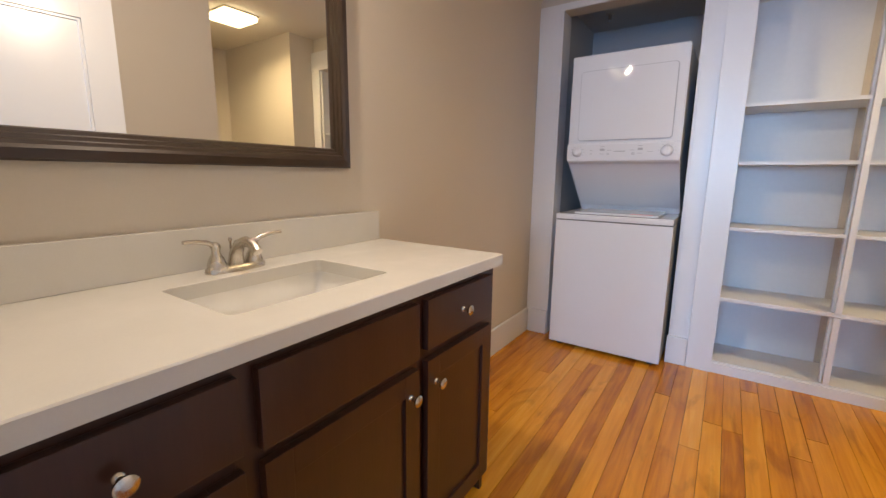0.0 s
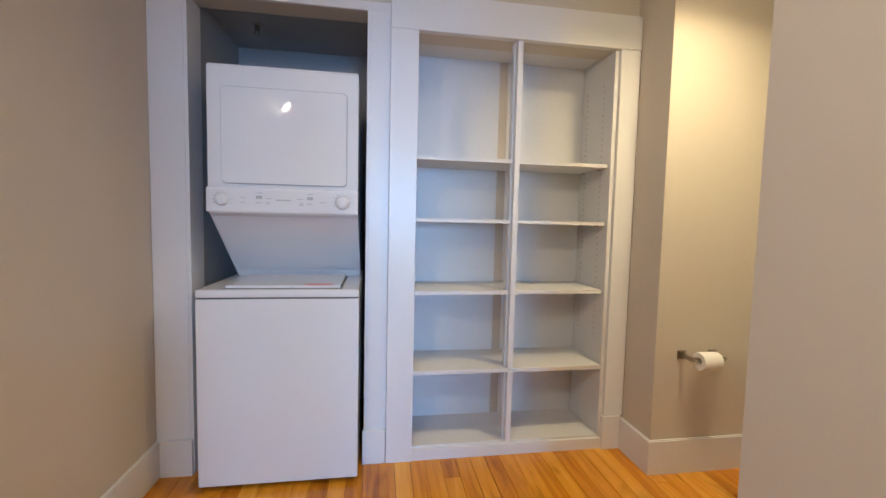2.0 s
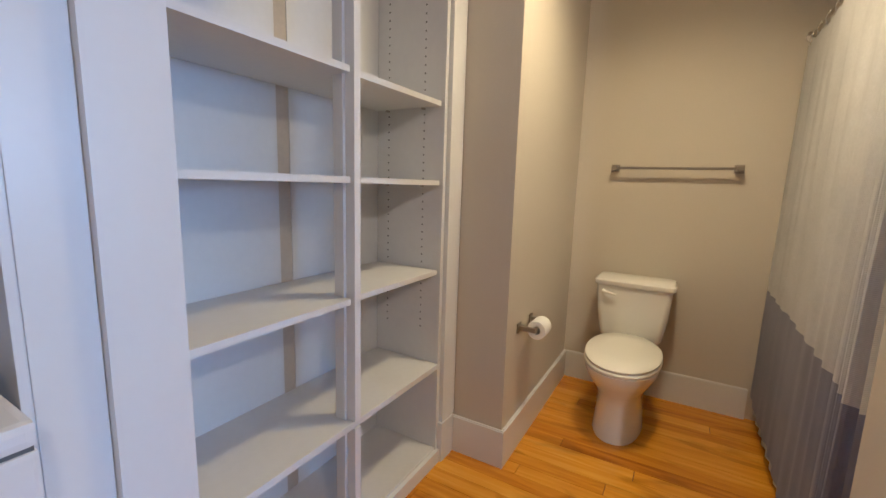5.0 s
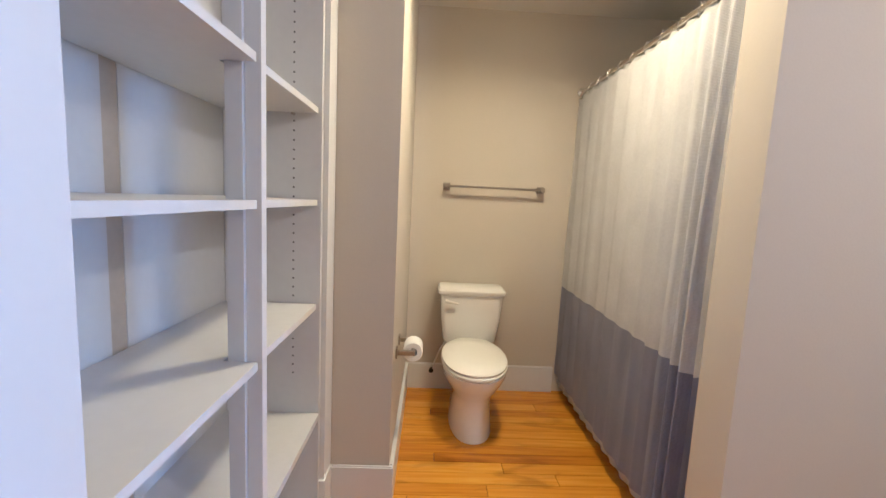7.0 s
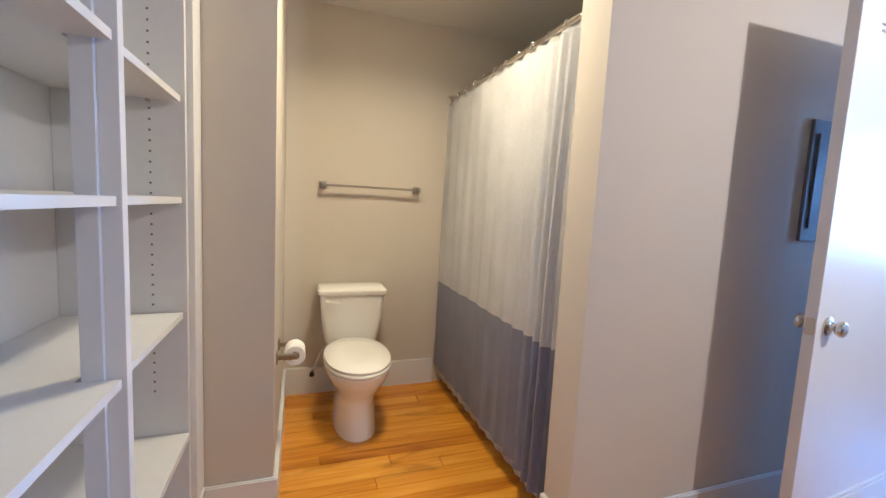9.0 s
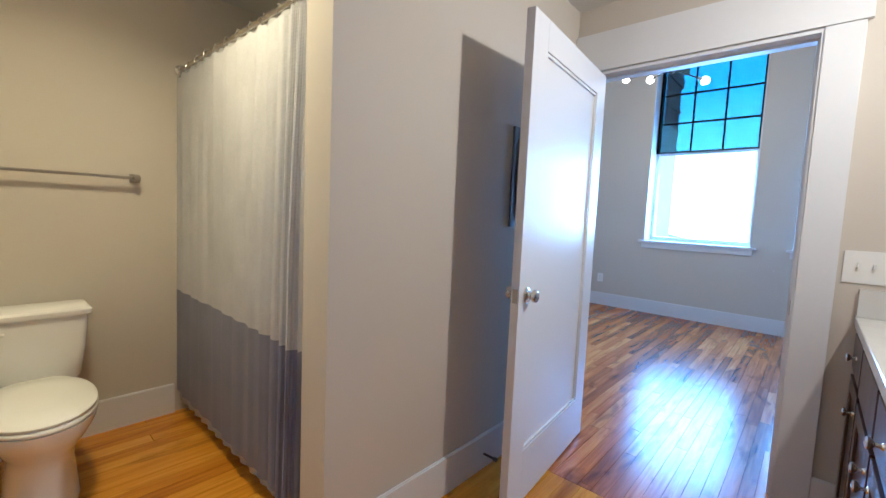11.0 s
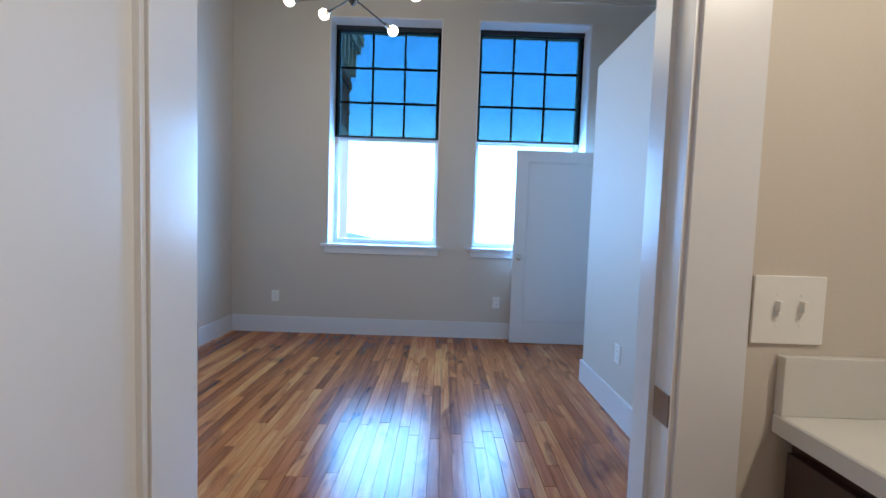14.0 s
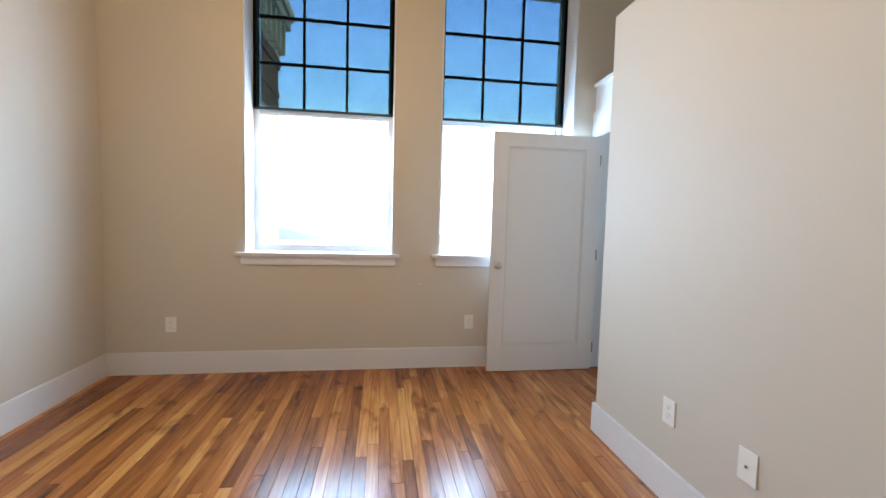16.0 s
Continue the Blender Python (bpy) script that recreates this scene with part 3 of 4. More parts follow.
def laundry_centre():
    cx, cy = -0.12, 3.172
    t = thing("stacked_washer_dryer", cx, cy, 0, "white stacked laundry unit, dryer above top-loading washer, in the closet", "washer dryer")
    w = 0.349
    bm = boxes((-w, w, 0.0, 0.74, 0.025, 0.878), bevel=0.008)
    part("washer_body", bm, M_APPL, t)
    part("washer_top", boxes((-w, w, -0.002, 0.74, 0.884, 0.920), bevel=0.012), M_APPL, t)
    part("seam", boxes((-w + 0.004, w - 0.004, 0.005, 0.735, 0.877, 0.885)), M_SEAM, t, "thin dark seam under the washer top")
    part("lid", boxes((-0.235, 0.262, 0.030, 0.425, 0.922, 0.934), bevel=0.004), M_APPL, t, "white lift-up lid")
    part("lid_gap", boxes((-0.240, 0.269, 0.025, 0.430, 0.920, 0.9225)), M_SEAM, t)
    part("warning_label", boxes((0.10, 0.225, 0.045, 0.080, 0.9342, 0.935)), M_RED, t, "red warning sticker on the lid")
    for sx in (-1, 1):
        for sy in (0.06, 0.66):
            part("foot", tube(bmesh.new(), [(sx * 0.29, sy, 0.0), (sx * 0.29, sy, 0.03)], 0.022, 12), M_RUBBER, t)
    prof = [(0.044, 1.900), (0.038, 1.892), (0.038, 1.258), (0.046, 1.246), (0.079, 1.234), (0.41, 0.948), (0.435, 0.912), (0.74, 0.912), (0.74, 1.900)]
    bm = extrude_profile(bmesh.new(), prof, -0.318, 0.336)
    bmesh.ops.bevel(bm, geom=[e for e in bm.edges if abs(e.verts[0].co.x - e.verts[1].co.x) < 1e-5], offset=0.005, segments=2, affect="EDGES")
    dr = part("dryer_body", bm, M_APPL, t)
    x0, x1, z0, z1 = -0.255, 0.284, 1.382, 1.800

    def rounded(x0, x1, z0, z1, r, y0, y1):
        pts = []
        for qx, qz, a0 in ((x1 - r, z1 - r, 0), (x0 + r, z1 - r, 90), (x0 + r, z0 + r, 180), (x1 - r, z0 + r, 270)):
            pts += [(qx + r * math.cos(radians(a0 + k * 18)), qz + r * math.sin(radians(a0 + k * 18))) for k in range(6)]
        return loft(bmesh.new(), [[(x, y0, z) for x, z in pts], [(x, y1, z) for x, z in pts]])
    # grey rim in place of the shade in the gap round the door
    part("door_shadow_line", rounded(x0 - 0.004, x1 + 0.004, z0 - 0.004, z1 + 0.004, 0.022, 0.0325, 0.049), M_APPL_GREY, t, "grey rim painted as the shadow line round the dryer door")
    d = part("dryer_door", rounded(x0, x1, z0, z1, 0.02, 0.026, 0.049), M_APPL, t, "flat white dryer door")
    part("door_pull", boxes((-0.200, -0.173, 0.0245, 0.0265, 1.548, 1.628), bevel=0.0004), M_APPL, d, "recessed grip")
    part("control_panel", boxes((-0.320, 0.338, 0.020, 0.060, 1.250, 1.362), bevel=0.010), M_APPL, t, "white control strip with printed marks")
    kz = 1.308
    for kx, r in ((-0.252, 0.026), (0.268, 0.030)):
        bm = tube(bmesh.new(), [(kx, 0.020, kz), (kx, 0.012, kz), (kx, 0.0, kz), (kx, -0.004, kz)], [r + 0.004, r + 0.003, r - 0.003, r - 0.008], 28)
        box(bm, kx - 0.004, kx + 0.004, -0.010, 0.0, kz - r * 0.8, kz + r * 0.8)
        part("control_knob", bm, M_APPL, t, "round white dial", smooth=40)
        for a in range(-30, 211, 30):
            c, q = math.cos(radians(a)), math.sin(radians(a))
            mx, mz = kx + c * (r + 0.014), kz + q * (r + 0.009)
            part("dial_mark", boxes((mx - 0.005, mx + 0.005, 0.0192, 0.0199, mz - 0.001, mz + 0.001)), M_APPL_GREY, t)
    for kx in (-0.095, 0.125):
        part("push_button", boxes((kx - 0.014, kx + 0.014, 0.014, 0.022, kz + 0.006, kz + 0.020), bevel=0.002), M_APPL_GREY, t, "grey rocker button")
        part("printed_mark", boxes((kx - 0.012, kx + 0.012, 0.0192, 0.0199, kz + 0.030, kz + 0.033)), M_APPL_GREY, t)
        part("printed_mark", boxes((kx - 0.016, kx + 0.010, 0.0192, 0.0199, kz - 0.014, kz - 0.011)), M_APPL_GREY, t)
    for kx, kdz, half in ((-0.165, 0.010, 0.008), (-0.165, -0.012, 0.008), (-0.055, 0.008, 0.013), (-0.060, -0.010, 0.009), (-0.060, -0.017, 0.009), (0.080, 0.008, 0.014), (0.086, -0.008, 0.009), (0.086, -0.014, 0.009), (0.086, -0.020, 0.009), (0.180, -0.004, 0.014)):
        part("printed_mark", boxes((kx - half, kx + half, 0.0192, 0.0199, kz + kdz - 0.0012, kz + kdz + 0.0012)), M_APPL_GREY, t)
    part("maker_mark", boxes((-0.025, 0.040, 0.0192, 0.0199, kz - 0.001, kz + 0.004)), M_APPL_GREY, t, "small grey maker's mark")
    for ob in t.children:
        if ob.name.split(".")[0] not in ("washer_body", "washer_top", "seam", "lid", "lid_gap", "warning_label", "foot"):
            ob.location = (0, 0.035, 0.009)


laundry_centre()
sk = thing("fire_sprinkler", -0.36, 3.75, 2.30, "small dark fire sprinkler head on the closet ceiling", "sprinkler")
part("pipe", tube(bmesh.new(), [(0, 0, -0.001), (0, 0, -0.004), (0, 0, -0.005), (0, 0, -0.04)], [0.032, 0.032, 0.014, 0.012], 16), M_BRONZE, sk)
part("deflector", tube(bmesh.new(), [(0, 0, -0.055), (0, 0, -0.058)], 0.018, 12), M_BRONZE, sk)
part("frame_arm", boxes((-0.013, -0.009, -0.003, 0.003, -0.056, -0.036), (0.009, 0.013, -0.003, 0.003, -0.056, -0.036)), M_BRONZE, sk)


def vanity():
    y0, y1, xf = 0.424, 1.685, -0.166
    t = thing("vanity_cabinet", -0.46, 1.11, 0, "dark espresso wooden vanity cabinet under the white countertop", "vanity cabinet")
    def P(name, *r, mat=M_ESPRESSO, label="", bevel=0.002, parent=None):
        return part(name, boxes(*[(a + 0.46, b + 0.46, c - 1.11, d - 1.11, e, f) for a, b, c, d, e, f in r], bevel=bevel), mat, parent or t, label)
    P("body", (-0.708, xf - 0.02, y0, y0 + 0.018, 0.10, 0.864), (-0.708, xf - 0.02, y1 - 0.018, y1, 0.0, 0.864), (-0.708, xf - 0.02, y0 + 0.018, y1 - 0.018, 0.10, 0.118), bevel=0)
    P("toe_kick", (xf - 0.10, xf - 0.085, y0, y1 - 0.018, 0.0, 0.10))
    P("face_frame", (xf - 0.02, xf, y0, y1, 0.835, 0.864), (xf - 0.02, xf, y0, y1, 0.09, 0.118), (xf - 0.02, xf, y0, 0.445, 0.118, 0.835), (xf - 0.02, xf, 0.765, 0.815, 0.118, 0.835),
      (xf - 0.02, xf, 1.24, 1.29, 0.118, 0.835), (xf - 0.02, xf, y1 - 0.02, y1, 0.118, 0.835), (xf - 0.0195, xf - 0.0005, 0.445, 1.665, 0.66, 0.71), bevel=0)
    # near-black sheet that paints the shade between the drawer and door fronts
    P("inside_shade", (xf - 0.03, xf - 0.022, y0 + 0.02, y1 - 0.02, 0.12, 0.83), mat=M_GAP_SHADE, bevel=0)
    F = xf + 0.001
    def knob(y, z, parent):
        prof = [(0.0, 0.009), (0.003, 0.008), (0.005, 0.005), (0.014, 0.005), (0.018, 0.010), (0.022, 0.0145), (0.027, 0.0155), (0.030, 0.012), (0.032, 0.003)]
        part("knob", tube(bmesh.new(), [(F + 0.019 + q + 0.46, y - 1.11, z) for q, _ in prof], [r for _, r in prof], 20), M_NICKEL, parent, "round satin nickel knob", smooth=40)
    def drawer(name, ya, yb, za, zb, ky=None):
        d = P(name, (F, F + 0.019, ya, yb, za, zb), bevel=0.003)
        if ky:
            knob(ky, (za + zb) / 2 + 0.0, d)
    def leaf(ya, yb, za, zb, ky, kz):
        s = 0.058
        d = P("door", (F + 0.004, F + 0.011, ya + s - 0.002, yb - s + 0.002, za + s - 0.002, zb - s + 0.002), bevel=0)
        for a in (ya, yb - s):
            P("stile", (F, F + 0.019, a, a + s, za, zb), bevel=0.002, parent=d)
        for a in (za, zb - s):
            P("rail", (F, F + 0.019, ya + s, yb - s, a, a + s), bevel=0.002, parent=d)
        knob(ky, kz, d)
    drawer("drawer_front", 0.436, 0.772, 0.702, 0.842, 0.605)
    leaf(0.436, 0.772, 0.112, 0.672, 0.735, 0.600)
    drawer("false_front", 0.806, 1.248, 0.690, 0.842)
    leaf(0.806, 1.248, 0.112, 0.665, 1.210, 0.600)
    drawer("drawer_front", 1.284, 1.646, 0.702, 0.842, 1.462)
    leaf(1.284, 1.646, 0.112, 0.672, 1.322, 0.600)


vanity()


def countertop():
    t = thing("vanity_countertop", -0.46, 1.11, 0.866, "white quartz countertop with an undermount sink and backsplash", "countertop")
    X0, X1, Y0, Y1, Z0, Z1 = -0.710, -0.140, 0.402, 1.706, 0.866, 0.903
    sx0, sx1, sy0, sy1 = -0.562, -0.268, 0.832, 1.272
    def P(name, *r, mat=M_QUARTZ, label="", bevel=0.002):
        return part(name, boxes(*[(a + 0.46, b + 0.46, c - 1.11, d - 1.11, e - 0.866, f - 0.866) for a, b, c, d, e, f in r], bevel=bevel), mat, t, label)
    bm = bmesh.new()
    def ring(x0, x1, y0, y1, z, r, n=4):
        pts = []
        for qx, qy, a0 in ((x1 - r, y1 - r, 0), (x0 + r, y1 - r, 90), (x0 + r, y0 + r, 180), (x1 - r, y0 + r, 270)):
            pts += [(qx + r * math.cos(radians(a0 + k * 90 / n)) + 0.46, qy + r * math.sin(radians(a0 + k * 90 / n)) - 1.11, z - 0.866) for k in range(n + 1)]
        return pts
    rings = [ring(sx0, sx1, sy0, sy1, Z0, 0.02), ring(X0, X1, Y0, Y1, Z0, 0.004), ring(X0, X1, Y0, Y1, Z1 - 0.003, 0.004), ring(X0 + 0.003, X1 - 0.003, Y0 + 0.003, Y1 - 0.003, Z1, 0.004),
             ring(sx0 - 0.002, sx1 + 0.002, sy0 - 0.002, sy1 + 0.002, Z1, 0.02), ring(sx0, sx1, sy0, sy1, Z1 - 0.002, 0.02), ring(sx0, sx1, sy0, sy1, Z0, 0.02)]
    part("slab", loft(bm, rings, False, False), M_QUARTZ, t)
    P("backsplash", (-0.710, -0.690, 0.424, 1.688, 0.9035, 1.018))
    P("side_splash", (-0.710, -0.142, 0.402, 0.422, 0.9035, 1.018))
    e = 0.006
    b = loft(bmesh.new(), [ring(sx0 - e, sx1 + e, sy0 - e, sy1 + e, Z0 - 0.001, 0.022), ring(sx0 - e + 0.002, sx1 + e - 0.004, sy0 - e + 0.004, sy1 + e - 0.004, 0.81, 0.026),
                           ring(sx0 + 0.012, sx1 - 0.012, sy0 + 0.02, sy1 - 0.02, 0.745, 0.05), ring(sx0 + 0.05, sx1 - 0.05, sy0 + 0.07, sy1 - 0.07, 0.73, 0.06)], False, True)
    sink = part("sink_basin", b, M_PORC, t, "white rectangular porcelain undermount basin", smooth=50)
    part("drain", tube(bmesh.new(), [(0.46 - 0.42, 1.05 - 1.11, 0.7305 - 0.866), (0.46 - 0.42, 1.05 - 1.11, 0.7335 - 0.866)], 0.024, 20), M_CHROME, sink)


countertop()


def faucet():
    t = thing("sink_faucet", -0.622, 1.045, 0.9035, "brushed nickel two-handle faucet on the countertop", "faucet")
    bm = loft(bmesh.new(), [oval(0, 0, 0.027, 0.082, 0, power=2.6), oval(0, 0, 0.027, 0.082, 0.010, power=2.6), oval(0, 0, 0.022, 0.076, 0.018, power=2.6)])
    part("base_plate", bm, M_NICKEL, t, smooth=40)
    bm = tube(bmesh.new(), [(0, 0, 0.015), (0.004, 0, 0.045), (0.022, 0, 0.072), (0.055, 0, 0.084), (0.090, 0, 0.076), (0.108, 0, 0.060)], [0.022, 0.018, 0.015, 0.0135, 0.013, 0.012], 18)
    part("spout", bm, M_NICKEL, t, smooth=50)
    part("lift_rod", tube(bmesh.new(), [(-0.022, 0, 0.015), (-0.022, 0, 0.075), (-0.022, 0, 0.080), (-0.022, 0, 0.088)], [0.003, 0.003, 0.006, 0.004], 10), M_NICKEL, t, smooth=50)
    for s in (-1, 1):
        prof = [(0.012, 0.023), (0.022, 0.024), (0.038, 0.019), (0.050, 0.012), (0.058, 0.010), (0.068, 0.013), (0.078, 0.010), (0.082, 0.004)]
        h = part("handle", tube(bmesh.new(), [(0, s * 0.052, z) for z, _ in prof], [r for _, r in prof], 20), M_NICKEL, t, smooth=45)
        part("lever", tube(bmesh.new(), [(0, s * 0.052, 0.070), (0.004, s * 0.075, 0.084), (0.008, s * 0.105, 0.090), (0.012, s * 0.135, 0.092)], [0.007, 0.0065, 0.0055, 0.005], 12), M_NICKEL, h, smooth=50)


faucet()


def framed_mirror():
    y0, y1, z0, z1 = 0.575, 1.533, 1.184, 1.87
    t = thing("wall_mirror", XW, 1.025, 1.16, "large wall mirror in a stepped dark espresso frame", "mirror")
    prof = [(0.0, 0.002), (0.0, 0.028), (0.006, 0.034), (0.030, 0.036), (0.040, 0.031), (0.050, 0.030), (0.054, 0.024), (0.064, 0.023), (0.068, 0.017), (0.078, 0.016), (0.082, 0.008), (0.082, 0.002)]
    rings = []
    for d, h in prof:
        d *= 0.82
        a, b, c, e = y0 + d - 1.025, y1 - d - 1.025, z0 + d - 1.16, z1 - d - 1.16
        rings.append([(h, a, c), (h, b, c), (h, b, e), (h, a, e)])
    part("frame", loft(bmesh.new(), rings, False, False), M_FRAME, t)
    part("mirror_glass", boxes((0.003, 0.007, y0 + 0.065 - 1.025, y1 - 0.065 - 1.025, z0 + 0.065 - 1.16, z1 - 0.065 - 1.16)), M_MIRROR, t)


framed_mirror()


def vanity_light():
    t = thing("vanity_light", XW, 1.05, 2.20, "lit bar lamp above the mirror", "wall lamp")
    part("back_plate", boxes((0.001, 0.025, -0.31, 0.31, -0.03, 0.03), bevel=0.004), M_NICKEL, t)
    for y in (-0.22, 0.0, 0.22):
        part("arm", tube(bmesh.new(), [(0.02, y, 0.0), (0.05, y, 0.01), (0.055, y, 0.03)], 0.010, 12), M_NICKEL, t)
        g = loft(bmesh.new(), [oval(0.055, y, r, r, z, 24) for z, r in ((0.03, 0.012), (0.036, 0.022), (0.055, 0.030), (0.08, 0.032), (0.10, 0.026))])
        part("globe_shade", g, M_SHADE, t, "white glowing glass shade", smooth=50)


vanity_light()


def plate(name, label, at, kind):
    """A wall plate in its own x-z plane, facing local -y."""
    t = thing(name, 0, 0, 0, label, "switch" if "switch" in name else "outlet")
    t.matrix_basis = at
    w, hh = (0.069, 0.066) if kind == "two_switches" else (0.040, 0.062)
    part("cover_plate", boxes((-w, w, -0.006, 0.0, -hh, hh), bevel=0.0025), M_PLASTIC, t)
    if kind == "two_switches":
        for x in (-0.023, 0.023):
            part("toggle", boxes((x - 0.004, x + 0.004, -0.018, -0.005, -0.002, 0.018), (x - 0.006, x + 0.006, -0.007, -0.005, -0.012, 0.012), bevel=0.001), M_PLASTIC, t)
            for z in (-0.030, 0.030):
                part("screw", tube(bmesh.new(), [(x, -0.0058, z), (x, -0.0072, z)], 0.003, 10), M_PLASTIC, t)
    elif kind == "outlet":
        for z in (-0.02, 0.02):
            r = part("receptacle", loft(bmesh.new(), [[(x, y, z + q) for x, _, q in [(0.016 * math.cos(a) * 1.0, 0, 0.0135 * math.sin(a)) for a in [k * math.pi / 8 for k in range(16)]]] for y in (-0.0055, -0.008)]), M_PLASTIC, t)
            part("slot", boxes((-0.0075, -0.0055, -0.0084, -0.0076, z - 0.002, z + 0.006), (0.0055, 0.0075, -0.0084, -0.0076, z - 0.002, z + 0.005), (-0.002, 0.002, -0.0084, -0.0076, z - 0.010, z - 0.006)), M_SEAM, r)
    elif kind == "cable":
        part("socket", tube(bmesh.new(), [(0, -0.005, 0), (0, -0.012, 0)], 0.006, 12), M_NICKEL, t, "small round cable socket")
    return t


plate("light_switch", "white double toggle switch plate on the wall", pose(-0.154, YD, 1.106, 0, 0, 180), "two_switches")
plate("wall_outlet", "white duplex outlet above the countertop", pose(-0.612, YD, 1.122, 0, 0, 180), "outlet")
plate("wall_outlet", "white duplex outlet low on the outer wall", pose(2.36, RY, 0.406, 0, 0, 180), "outlet")
plate("wall_outlet", "white duplex outlet below the window", pose(-0.10, RY, 0.405, 0, 0, 180), "outlet")
plate("wall_outlet", "white duplex outlet low on the partition", pose(PX, -1.515, 0.432, 0, 0, 90), "outlet")
plate("cable_outlet", "white cable outlet plate low on the partition", pose(PX, -1.088, 0.422, 0, 0, 90), "cable")


def towel_ring():
    t = thing("towel_ring", -0.412, YD, 1.525, "nickel towel ring on a square mount", "towel ring")
    part("mount", boxes((-0.026, 0.026, 0.001, 0.012, -0.026, 0.026), (-0.014, 0.014, 0.012, 0.058, -0.014, 0.014), bevel=0.003), M_NICKEL, t)
    part("ring", tube(bmesh.new(), [(0.068 * math.sin(a), 0.050 + 0.012 * (1 - math.cos(a)) * 0.3, -0.066 + 0.068 * math.cos(a)) for a in [k * math.pi / 24 for k in range(49)]], 0.0045, 10, False), M_NICKEL, t, smooth=60)


towel_ring()


def towel_bar():
    t = thing("towel_bar", XE, 2.541, 1.366, "straight nickel towel bar above the toilet", "towel bar")
    for y in (-0.305, 0.305):
        part("post", boxes((-0.010, -0.001, y - 0.023, y + 0.023, -0.023, 0.023), (-0.075, -0.010, y - 0.014, y + 0.014, -0.014, 0.014), bevel=0.003), M_BRONZE, t)
    part("bar", boxes((-0.070, -0.056, -0.295, 0.295, -0.007, 0.007), bevel=0.002), M_BRONZE, t)


towel_bar()


def paper_holder():
    t = thing("toilet_paper_holder", 1.895, 3.068, 0.606, "dark nickel two-post toilet paper holder", "paper holder")
    for x in (-0.085, 0.085):
        part("post", boxes((x - 0.022, x + 0.022, -0.009, -0.001, -0.022, 0.022), (x - 0.010, x + 0.010, -0.085, -0.009, -0.010, 0.010), bevel=0.003), M_BRONZE, t)
    part("roller", tube(bmesh.new(), [(-0.08, -0.072, 0), (0.08, -0.072, 0)], 0.007, 12), M_BRONZE, t)
    bm = bmesh.new()
    def ringx(x, r):
        return [(x, r * math.cos(k * math.pi / 16), r * math.sin(k * math.pi / 16)) for k in range(32)]
    loft(bm, [ringx(-0.05, 0.02), ringx(-0.05, 0.042), ringx(-0.046, 0.044), ringx(0.046, 0.044), ringx(0.05, 0.042), ringx(0.05, 0.02), ringx(-0.05, 0.02)], False, False)
    single("toilet_paper_roll", bm, M_PAPER, "part-used white toilet paper roll on the holder", "toilet paper", smooth=40, at=pose(1.897, 2.994, 0.594))


paper_holder()


